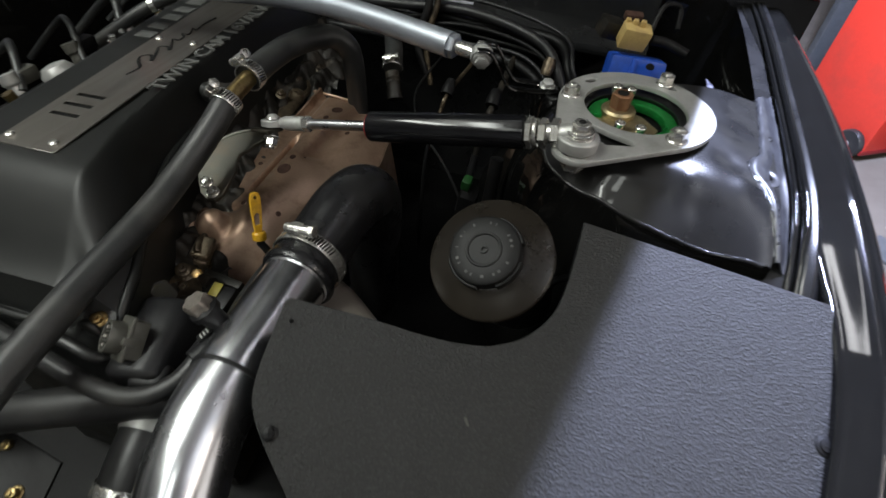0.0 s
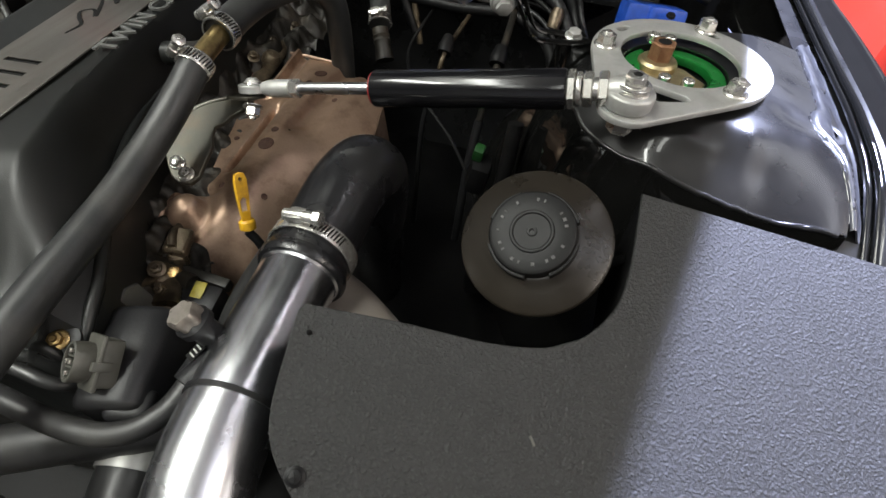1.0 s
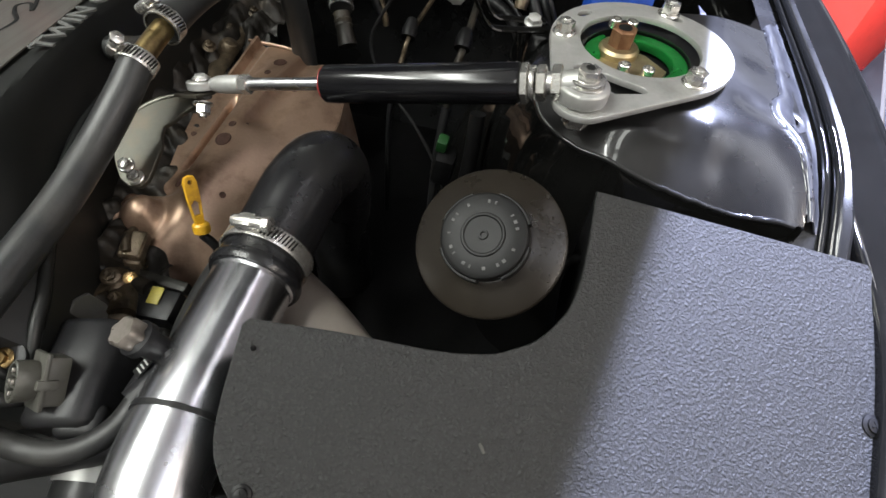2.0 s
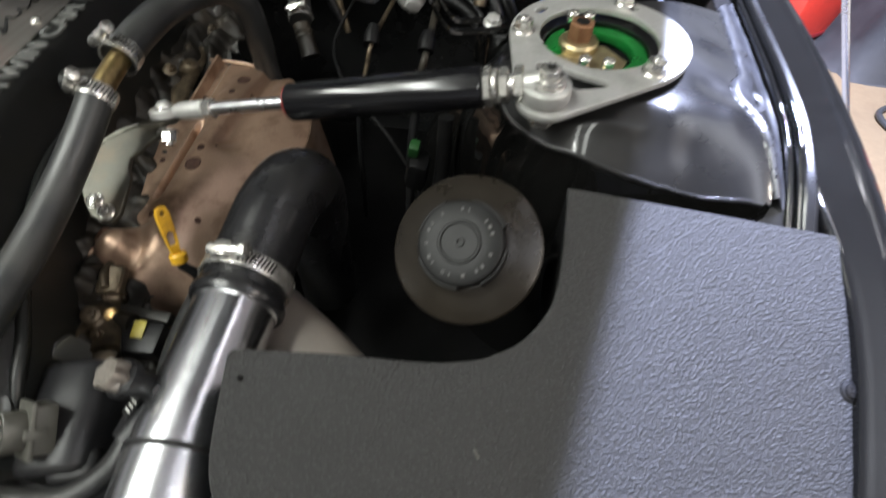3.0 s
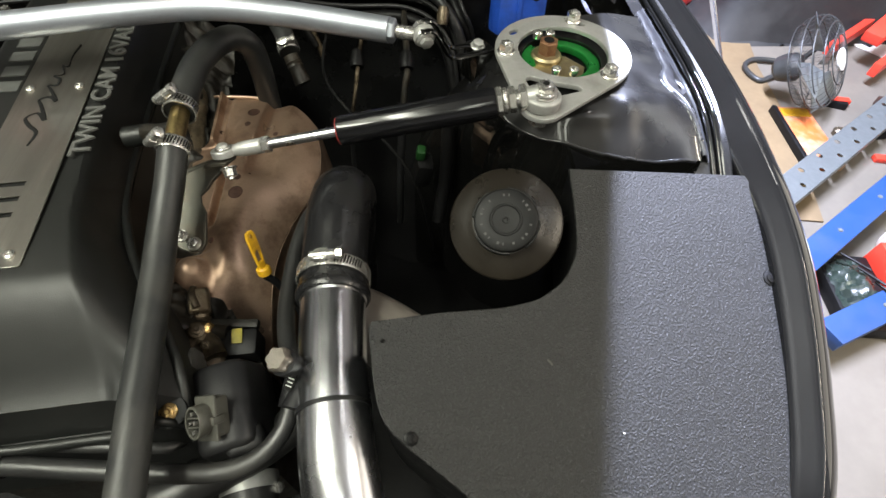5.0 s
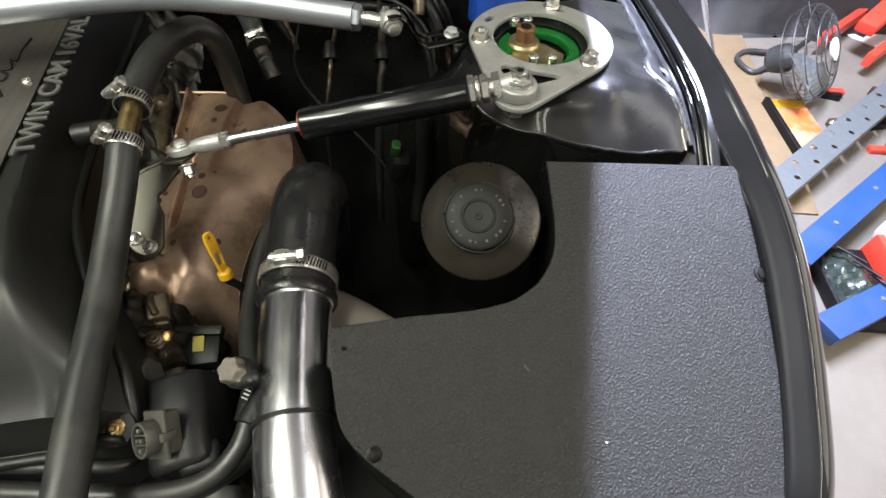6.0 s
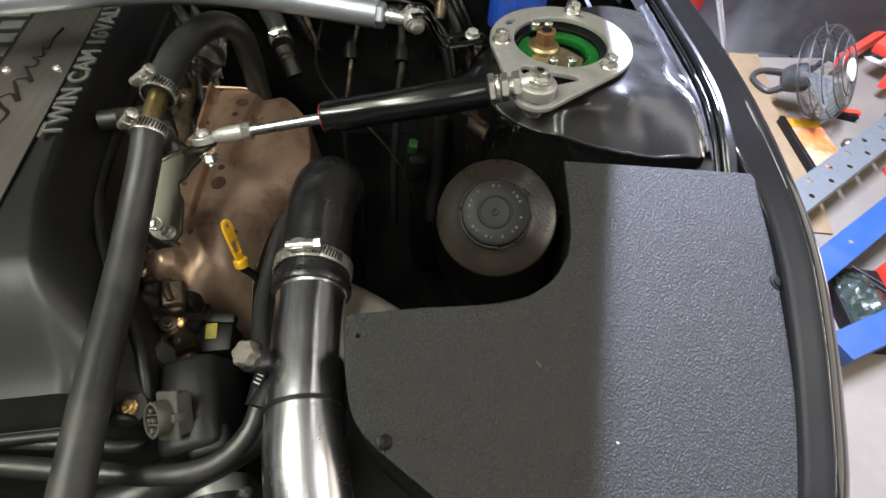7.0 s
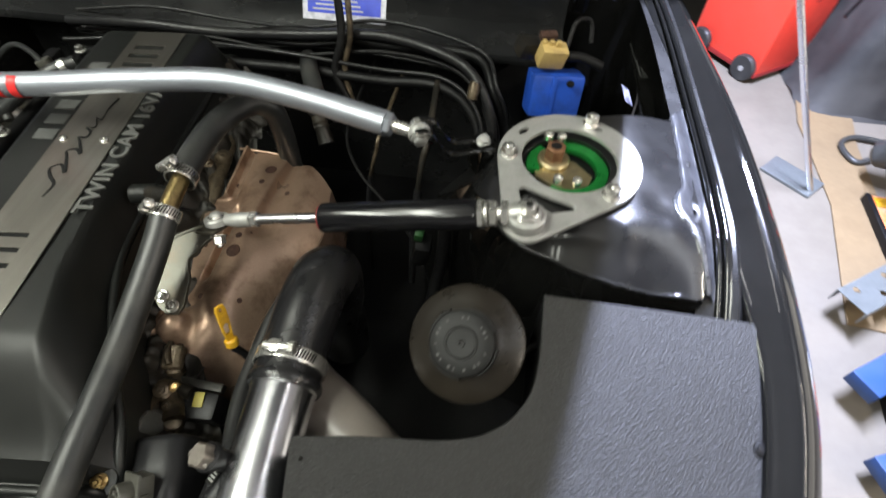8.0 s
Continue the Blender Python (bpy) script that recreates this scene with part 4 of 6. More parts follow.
def intake_elbow():
    t = thing("silicone_elbow", "black silicone elbow hose clamped onto the intake pipe", "intake elbow", (0.12, 0.06, 0.77))
    pts = [(0.1145, -0.016, 0.771), (0.113, 0.010, 0.773), (0.1135, 0.045, 0.779), (0.1145, 0.090, 0.787), (0.1165, 0.132, 0.781), (0.117, 0.160, 0.755), (0.112, 0.171, 0.71), (0.106, 0.172, 0.64), (0.10, 0.172, 0.52)]
    part("hose", tube(pts, lambda s: 0.0412 - 0.0012 * math.sin(min(1, s * 2) * math.pi), 48, step=12), SILICONE, t)
    part("end_bead", lathe([(0.0372, -0.004), (0.0418, -0.0035), (0.0438, 0.0), (0.0438, 0.005), (0.0420, 0.009)], turned((0.1144, -0.016, 0.771), (-0.03, 1, 0.02)), 48, cap=False), SILICONE, t)
    hose_clamp((0.1132, 0.012, 0.773), (0.0, 1, 0.03), 0.0425, (-0.15, 0, 1), size=1.25, flip=-1)


intake_elbow()


def zip_tie():
    t = thing("cable_tie", "thin black cable tie strapped round the polished pipe", "cable tie", (0.123, -0.148, 0.77))
    m = turned((0.1255, -0.149, 0.7700), (0.11, -1, 0.0))
    part("strap", lathe([(0.0372, -0.0022), (0.0384, -0.0022), (0.0384, 0.0022), (0.0372, 0.0022)], m, 48, cap=False), PLASTIC, t)
    part("head", box(0.009, 0.009, 0.008, Matrix.Translation((0.086, -0.138, 0.778)) @ pose(0, 0, 0, 0, -50, 0), 0.0015), PLASTIC, t)


zip_tie()


def duct():
    t = thing("intake_duct", "smooth grey-tan plastic duct tucked under the panel", "duct", (0.2, -0.05, 0.7))
    pts = [(0.085, 0.045, 0.640), (0.122, 0.006, 0.690), (0.158, -0.018, 0.698), (0.195, -0.044, 0.697), (0.25, -0.085, 0.690), (0.31, -0.14, 0.67)]
    part("shell", tube(pts, 0.045, 40, flat=0.9), TAN, t)


duct()


# ---------------------------------------------------------------- power steering reservoir
def reservoir():
    x, y = 0.315, 0.021
    t = thing("fluid_reservoir", "dusty smoked plastic fluid reservoir with a black screw cap", "fluid reservoir", (x, y, 0.70))
    m = Matrix.Translation((x - 0.0015, y + 0.008, 0.855)) @ pose(0, 0, 0, 30, -11, 0) @ Matrix.Diagonal((0.98, 0.98, 1.0, 1)) @ Matrix.Translation((0, 0, -0.862))
    body = [(0.045, 0.66), (0.050, 0.70), (0.056, 0.76), (0.0630, 0.806), (0.0665, 0.822), (0.0676, 0.8285), (0.0678, 0.8305), (0.0672, 0.8318), (0.0655, 0.8328), (0.058, 0.8362), (0.048, 0.8405), (0.0415, 0.8428), (0.0395, 0.8440), (0.036, 0.845)]
    part("bottle", lathe(body, m, 56), RESERVOIR, t)
    part("moulding_seam", lathe([(0.0664, 0.8265), (0.0678, 0.8275), (0.0678, 0.8290), (0.0664, 0.8300)], m, 56, cap=False), RESERVOIR, t)
    cap = part("cap", lathe([(0.0368, 0.843), (0.0372, 0.845), (0.0372, 0.857), (0.0362, 0.8595), (0.0335, 0.8612), (0.019, 0.8608), (0.018, 0.8622), (0.0165, 0.8622), (0.0155, 0.8608), (0.0045, 0.8604), (0.0040, 0.8620), (0.0022, 0.8620), (0.0016, 0.8600)], m, 56), CAPPLASTIC, t)
    for a0, a1 in ((-62, -8), (20, 78), (112, 165), (200, 268)):
        lug = sheet([circle(0, 0, 0.0398, 20, a0, a1) + circle(0, 0, 0.035, 20, a1, a0)], 0.010, m @ Matrix.Translation((0, 0, 0.845)), 0.0012)
        part("grip_lug", lug, CAPPLASTIC, cap)
    marks = bmesh.new()
    for k in range(30):
        a = radians(12 * k + 3)
        if k % 10 in (9, 4) or (k * 7) % 11 < 3:
            continue
        box(0.0016 + 0.0007 * (k % 3), 0.0030, 0.0007, m @ Matrix.Rotation(a, 4, "Z") @ Matrix.Translation((0.0285, 0, 0.8609)) @ pose(0, 0, 0, 0, 0, 90), 0.0002, marks, 1)
    part("raised_marking", marks, DUSTMARK, cap, "raised ring of worn moulded marking")
    hose = tube([(x + 0.055, y + 0.01, 0.80), (x + 0.075, y + 0.035, 0.815), (x + 0.10, y + 0.05, 0.80), (x + 0.13, y + 0.05, 0.74)], 0.004, 12)
    part("breather_pipe", hose, DULLBLACK, t)


reservoir()


# ---------------------------------------------------------------- engine
def E(u, v, z):
    """A place on the engine: u across it, v along it towards the firewall."""
    return Vector((-0.205 + 0.9952 * u - 0.0976 * v, 0.2 + 0.0976 * u + 0.9952 * v, z))


def EM(u, v, z):
    return Matrix.Translation(E(u, v, z)) @ pose(0, 0, 0, 0, 0, 5.6)


def cover_edge(v):
    """How far the cover reaches towards the exhaust side."""
    return flow_rows([(-0.37, 0.150), (-0.32, 0.143), (-0.26, 0.116), (-0.20, 0.084), (-0.15, 0.060), (-0.05, 0.048), (0.10, 0.050), (0.45, 0.058)], v)[0]


def cover_z(u, v):
    e = cover_edge(v)
    z = 0.866 + 0.017 * step(-0.2, 0.3, v)
    w = 0.020 + 0.5 * (e - 0.06)
    z -= 0.075 * step(e - w - 0.006, e + 0.006, u)
    z -= 0.085 * step(-0.125, -0.20, u)
    z -= 0.075 * step(-0.238, -0.362, v) * (1 - 0.75 * step(e - 0.06, e - 0.02, u)) + 0.040 * step(-0.349, -0.358, v) * (1 - 0.5 * step(e - 0.06, e - 0.02, u))
    z -= 0.09 * step(0.325, 0.40, v)
    return z


def engine_cover():
    t = thing("engine_cover", "black wrinkle-finish engine cover with a brushed centre plate", "engine cover", tuple(E(-0.04, 0, 0.8)))

    def skin(a, b):
        v = -0.368 + 0.786 * b
        u = -0.215 + (cover_edge(v) + 0.215) * a
        return E(u, v, cover_z(u, v))

    part("body", surface(skin, 90, 110, 0.006), COVER, t)

    def side(a, b):
        v = -0.368 + 0.786 * a
        e = cover_edge(v)
        return E(e - 0.002 + 0.004 * b, v, cover_z(e, v) - 0.004 - 0.10 * b)

    part("side_wall", surface(side, 40, 6, 0.004), COVER, t)

    def front(a, b):
        u = -0.215 + 0.363 * a
        return E(u, -0.368 - 0.004 * b, cover_z(u, -0.368) - 0.004 - 0.10 * b)

    part("front_wall", surface(front, 40, 6, 0.004), COVER, t)
    part("front_rim", tube([E(u, -0.368, cover_z(u, -0.368) + 0.001) for u in (-0.215, -0.10, 0.0, 0.06, 0.10, 0.125, 0.144)], 0.005, 12), COVER, t)
    part("edge_rim", tube([E(cover_edge(v) - 0.002, v, cover_z(cover_edge(v), v) + 0.002) for v in (-0.364, -0.33, -0.30, -0.25, -0.2, -0.1, 0.0, 0.15, 0.3)], 0.0055, 12), COVER, t)
    # brushed plate with vent slots
    def hole(u0, u1, v0, v1):
        return [(u0, v0), (u1, v0), (u1, v1), (u0, v1)]

    # the plate follows the rise of the cover
    rise = math.degrees(math.atan2(cover_z(0, 0.30) - cover_z(0, -0.18), 0.48))
    pm = Matrix.Translation(E(0, 0, cover_z(0, 0) + 0.0022)) @ pose(0, 0, 0, 0, 0, 5.6) @ pose(0, 0, 0, rise, 0, 0)
    slots = [hole(-0.058, -0.018, v, v + 0.0065) for v in (-0.165, -0.143, -0.121)] + [hole(-0.058, -0.010, v, v + 0.012) for v in (0.222, 0.246, 0.270)]
    part("name_plate", sheet([[(-0.072, -0.230), (0.0085, -0.230), (0.0105, -0.228), (0.0105, 0.322), (-0.073, 0.322), (-0.0735, -0.228)]] + slots, 0.0016, pm, 0.0003), BRUSHED, t, "brushed aluminium plate with cut slots")
    # black fillers put the plate slots' shade into the colour
    for s in slots:
        u0, v0 = s[0]
        u1, v1 = s[2]
        part("slot_shade", box(u1 - u0, v1 - v0, 0.0006, pm @ Matrix.Translation(((u0 + u1) / 2, (v0 + v1) / 2, -0.0018)), 0), INKSHADE, t)
    for u, v in ((-0.003, -0.215), (-0.064, -0.215), (-0.004, 0.049), (-0.062, 0.049)):
        m = pm @ Matrix.Translation((u, v, 0.0016))
        s = lathe([(0.0058, 0), (0.0056, 0.0018), (0.0040, 0.0032), (0.0024, 0.0034), (0.0022, 0.0022), (0.0006, 0.0021)], m, 22)
        part("dome_screw", s, CHROME, t)
    # dark sweeping emblem, drawn as plain strokes
    em = bmesh.new()
    stroke = [(a + 0.004 - 0.13 * b, b + 0.004) for a, b in [(-0.046, -0.062), (-0.040, -0.040), (-0.050, -0.026), (-0.056, -0.012), (-0.044, -0.004), (-0.034, -0.018), (-0.042, 0.010), (-0.046, 0.022), (-0.034, 0.026), (-0.026, 0.018), (-0.036, 0.042), (-0.040, 0.050),
              (-0.030, 0.050), (-0.028, 0.062), (-0.036, 0.070), (-0.024, 0.072), (-0.028, 0.090), (-0.020, 0.088), (-0.018, 0.110), (-0.010, 0.136)]]
    tube([pm @ Vector((u, v, 0.0019)) for u, v in stroke], lambda s: 0.0013 + 0.0012 * abs(math.sin(17 * s)), 8, em, flat=0.25)
    part("emblem", em, INKSHADE, t, "dark flowing emblem stroke")
    # raised lettering on the cover, reading towards the firewall
    lm = Matrix.Translation(E(0.0385, -0.082, cover_z(0.03, 0.05) + 0.0012)) @ pose(0, 0, 0, 0, 0, 95.6) @ pose(0, 0, 0, 0, -rise, 0)
    part("lettering", letters("TWIN CAM 16VALVE", 0.0315, 0.0011, lm, space=1.04), SILVERPAINT, t, "silver raised words")
    for k in range(6):
        blk = box(0.030, 0.021, 0.002, Matrix.Translation(E(-0.094, 0.060 + 0.0320 * k, cover_z(-0.1, 0.06 + 0.03 * k) - 0.0003)) @ pose(0, 0, 0, rise, 0, 5.6), 0.0015)
        part("maker_block", blk, LETTERGREY, t, "dull grey raised block")
    # hose spigot on the side
    part("spigot", lathe([(0.0135, 0), (0.0135, 0.035), (0.0115, 0.037), (0.0105, 0.052)], turned(E(0.052, -0.018, 0.844), (1, 0.1, 0.10)), 24), COVER, t)
    for u, v in ((-0.030, -0.342), (0.133, -0.358), (-0.17, -0.340)):
        p = E(u, v, cover_z(u, v) + 0.006)
        part("grommet", lathe([(0.0160, -0.010), (0.0170, -0.001), (0.0160, 0.0016), (0.0128, 0.0022)], turned(p, (0.28, -0.38, 1)), 28), RUBBER, t)
        bolt(tuple(p + Vector((0.0006, -0.0008, 0.0022))), (0.28, -0.38, 1), 0.0058, t, GOLD, 0.006, 1.5, 0.003)


engine_cover()


def breather_hose():
    t = thing("breather_hose", "long black rubber breather hose lying over the engine cover", "rubber hose", (-0.07, 0.2, 0.86))
    low = [(-0.0715, 0.138, 0.868), (-0.072, 0.10, 0.850), (-0.074, 0.05, 0.829), (-0.070, -0.01, 0.815), (-0.063, -0.07, 0.810), (-0.056, -0.13, 0.806), (-0.047, -0.19, 0.802), (-0.036, -0.26, 0.795), (-0.02, -0.34, 0.77), (0.0, -0.42, 0.70)]
    part("lower_hose", tube(low, 0.0165, 28), RUBBER, t)
    up = [(-0.0725, 0.192, 0.880), (-0.074, 0.24, 0.884), (-0.073, 0.29, 0.884), (-0.063, 0.336, 0.881), (-0.047, 0.370, 0.873), (-0.031, 0.386, 0.852), (-0.027, 0.391, 0.81), (-0.030, 0.396, 0.74), (-0.036, 0.40, 0.62)]
    part("upper_hose", tube(up, 0.0175, 28), RUBBER, t)
    tee = thing("hose_joiner", "tarnished brass three-way hose joiner", "hose joiner", (-0.071, 0.178, 0.876))
    part("run", tube([(-0.0715, 0.136, 0.867), (-0.072, 0.166, 0.8745), (-0.0725, 0.198, 0.880)], 0.0112, 20), BRASS, tee)
    part("branch", tube([(-0.072, 0.167, 0.874), (-0.095, 0.173, 0.864), (-0.122, 0.186, 0.853)], 0.0105, 20), DARKCAST, tee)
    hose_clamp((-0.0718, 0.140, 0.8685), (0.01, 1, 0.30), 0.0172, (-0.75, 0, 0.8), size=1.15, flip=-1)
    hose_clamp((-0.0726, 0.196, 0.8805), (-0.02, 1, 0.10), 0.0182, (-0.6, 0, 0.9), size=1.15, flip=-1)


breather_hose()


# ---------------------------------------------------------------- exhaust heat shield
def shield_right(y):
    return flow_rows([(-0.02, -0.004), (0.05, 0.004), (0.125, 0.012), (0.175, 0.028), (0.21, 0.045), (0.25, 0.058), (0.30, 0.058), (0.345, 0.050), (0.40, 0.046)], y)[0]


def shield_left(y):
    return lerp_rows([(-0.01, -0.060), (0.02, -0.100), (0.036, -0.114), (0.060, -0.121), (0.082, -0.121), (0.094, -0.114), (0.102, -0.099), (0.112, -0.098), (0.13, -0.104), (0.20, -0.118), (0.272, -0.130),
                      (0.284, -0.128), (0.292, -0.104), (0.393, -0.104)], y)[0]


def shield_z(x, y):
    z = 0.697 + 0.150 * (y - 0.03)
    over = max(0.0, x - (shield_right(y) - 0.060))
    z -= 8.5 * over ** 2
    z += 0.018 * math.exp(-(((x + 0.045) / 0.035) ** 2)) * step(0.0, 0.12, y) * step(0.42, 0.30, y)
    # the long pressed channel beside the upper hole: a steep wall and a slow return
    k = x + 0.033 - 0.10 * (y - 0.28)
    z -= 0.015 * step(-0.006, 0.003, k) * step(0.040, 0.004, k) * step(0.215, 0.250, y)
    # the short channel by the bracket
    k = x + 0.081 - 0.05 * (y - 0.17)
    z -= 0.016 * step(-0.007, 0.0, k) * step(0.012, 0.0, k) * step(0.135, 0.160, y) * step(0.285, 0.25, y)
    # flange folded up along the upper left edge
    z += 0.013 * step(-0.0955, -0.1000, x) * step(0.286, 0.294, y) - 0.003 * math.exp(-(((x + 0.090) / 0.004) ** 2)) * step(0.286, 0.30, y)
    # domed boss at the front
    d = math.hypot(x + 0.092, (y - 0.064) * 0.95)
    z += 0.020 * step(0.030, 0.014, d) + 0.010 * math.exp(-(d / 0.014) ** 2) - 0.012 * math.exp(-(((x + 0.077) / 0.010) ** 2 + ((y - 0.040) / 0.010) ** 2))
    z += 0.012 * step(-0.111, -0.117, x) * step(0.10, 0.085, y)
    z -= 0.006 * math.exp(-(((y - 0.106) / 0.007) ** 2)) * step(-0.06, -0.09, x)
    z -= 11 * max(0, 0.085 - y) ** 2 * step(-0.070, -0.025, x)
    z += 0.0012 * noise.noise((26 * x, 22 * y, 8.0))
    return z


def heat_shield():
    t = thing("exhaust_heat_shield", "heat-tinted pinkish brown pressed steel exhaust shield with rust spots", "heat shield", (-0.04, 0.2, 0.72))

    def edge(a, b):
        low = 0.034 - 0.040 * a ** 0.8
        high = 0.393 - 0.014 * a - 0.020 * max(0.0, (a - 0.70) / 0.30) ** 2
        y = low + (high - low) * b
        x0, x1 = shield_left(y), shield_right(y)
        return x0 + (x1 - x0) * a, y

    def skin(a, b):
        x, y = edge(a, b)
        return Vector((x, y, shield_z(x, y)))

    part("pressing", surface(skin, 110, 190, 0.0012), SHIELD, t, "", 50)

    def drop(a, b):
        x, y = edge(1.0, a)
        return Vector((x + 0.014 * b, y, shield_z(x, y) - 0.001 - 0.11 * b))

    part("side_drop", surface(drop, 60, 6, 0.0012), SHIELD, t)

    def foot(a, b):
        x, y = edge(a, 0.0)
        return Vector((x, y - 0.010 * b, shield_z(x, y) - 0.001 - 0.05 * b))

    part("front_drop", surface(foot, 40, 6, 0.0012), SHIELD, t)
    tip = [(-0.118, 0.3935), (-0.100, 0.3935), (-0.06, 0.3895), (-0.035, 0.386)]
    part("rear_lip", tube([(x, y, shield_z(max(x, -0.090), y) + 0.0035 * (x < -0.09) + 0.0022) for x, y in tip], 0.0026, 10), SHIELD, t)
    for x, y, r in ((-0.048, 0.189, 0.0095), (-0.045, 0.350, 0.0085), (-0.077, 0.0430, 0.0085), (-0.049, 0.216, 0.0045), (-0.034, 0.226, 0.0016), (-0.049, 0.320, 0.0042), (-0.010, 0.318, 0.0040), (-0.104, 0.2025, 0.0034),
                    (-0.073, 0.1165, 0.0040), (-0.018, 0.121, 0.0036), (-0.094, 0.318, 0.0030)):
        nx = (shield_z(x + 0.004, y) - shield_z(x - 0.004, y)) / 0.008
        ny = (shield_z(x, y + 0.004) - shield_z(x, y - 0.004)) / 0.008
        m = turned((x, y, shield_z(x, y) + 0.0001), (-nx, -ny, 1))
        # dark discs put the holes' shade and rust into the colour
        part("rusty_hole_shade", lathe([(r * 1.12, 0), (r * 1.06, 0.0007), (r * 0.94, 0.0008), (r * 0.86, 0.0002)], m, 24), RUST, t)


heat_shield()


def dipstick():
    t = thing("oil_dipstick", "worn yellow plastic dipstick handle in its guide tube", "dipstick", (0.022, 0.039, 0.76))
    part("guide_tube", tube([(0.023, 0.033, 0.750), (0.036, 0.032, 0.728), (0.054, 0.022, 0.66), (0.058, 0.0, 0.5)], 0.0048, 14), DULLBLACK, t)
    part("collar", lathe([(0.0078, -0.005), (0.0086, -0.004), (0.0086, 0.004), (0.0070, 0.006)], turned((0.0225, 0.036, 0.757), (-0.10, 0.24, 0.55)), 22), YELLOW, t)
    m = turned((0.0225, 0.036, 0.761), (-0.10, 0.24, 0.55), 44)
    loop = [(0.004, 0), (0.0055, 0.010), (0.0068, 0.030), (0.0070, 0.046), (0.0050, 0.0525), (0, 0.054), (-0.0050, 0.0525), (-0.0070, 0.046), (-0.0068, 0.030), (-0.0055, 0.010), (-0.004, 0)]
    eye = [(0.0034, 0.012), (0.0042, 0.024), (0, 0.028), (-0.0042, 0.024), (-0.0034, 0.012)]
    part("handle", sheet([loop, eye, circle(0, 0.047, 0.0022, 14)], 0.0042, m @ pose(0, 0, 0, 90, 0, 0) @ Matrix.Translation((0, 0, -0.002)), 0.0009), YELLOW, t)


dipstick()


# ---------------------------------------------------------------- front of the engine
def cam_sensor():
    t = thing("cam_angle_sensor", "black cam angle sensor with a grey multi-pin socket", "cam sensor", (0.0, -0.11, 0.72))
    hm = Matrix.Translation((-0.003, -0.078, 0.692)) @ pose(0, 0, 0, 0, 0, 16) @ pose(0, 0, 0, 96, 0, 0)
    shape = [(-0.036, 0.0), (-0.0355, 0.058), (-0.033, 0.067), (-0.027, 0.0720), (-0.010, 0.0745), (0.004, 0.0745), (0.012, 0.073), (0.0185, 0.069), (0.0225, 0.063), (0.033, 0.036), (0.035, 0.026), (0.035, 0.0)]
    part("housing", sheet([shape], 0.094, hm, 0.0075), PLASTIC, t, "", 60)
    part("end_cap", box(0.040, 0.030, 0.060, Matrix.Translation((0.026, -0.160, 0.688)) @ pose(0, 0, 0, 6, 4, 16), 0.012, None, 4), PLASTIC, t)
    plate = [(-0.034, 0.0), (0.030, 0.0), (0.034, 0.016), (0.028, 0.044), (0.012, 0.056), (-0.010, 0.056), (-0.026, 0.046), (-0.034, 0.030)]
    part("flange", sheet([plate], 0.0055, Matrix.Translation((-0.043, -0.086, 0.697)) @ pose(0, 0, 0, 0, 0, 106) @ pose(0, 0, 0, 90, 0, 0), 0.0012), SILVERPAINT, t, "pale cast flange plate")
    m = framed((-0.004, -0.158, 0.782), (-0.46, -0.54, 0.74), (0.15, -0.80, -0.60)) @ Matrix.Diagonal((0.98, 0.64, 0.70, 1))
    part("socket_base", box(0.040, 0.036, 0.026, m @ Matrix.Translation((0, 0, -0.042)), 0.004), GREYPLASTIC, t)
    part("socket_collar", box(0.046, 0.042, 0.006, m @ Matrix.Translation((0, 0, -0.021)), 0.0025), GREYPLASTIC, t)
    part("socket_rib", box(0.008, 0.045, 0.022, m @ Matrix.Translation((0.002, 0, -0.032)), 0.002), GREYPLASTIC, t)
    part("socket", lathe([(0.0150, -0.016), (0.0165, -0.010), (0.0165, 0.006), (0.0158, 0.007), (0.0142, 0.007), (0.0138, 0.006), (0.0138, -0.008)], m, 36, cap=False), GREYPLASTIC, t)
    # floor in near-black, its colour standing for the socket's inner shade
    part("socket_floor", lathe([(0.0144, -0.010), (0.0144, -0.006)], m, 24), VOID, t)
    for x in (-0.0045, 0.0045):
        part("divider", box(0.0016, 0.026, 0.010, m @ Matrix.Translation((x, 0, -0.006)), 0.0003), GREYPLASTIC, t)
    for x, y in ((-0.009, 0.0), (0.0, 0.004), (0.0, -0.005), (0.009, 0.0)):
        part("pin", box(0.0034, 0.0028, 0.014, m @ Matrix.Translation((x, y, -0.006)), 0.0004), CHROME, t)


cam_sensor()


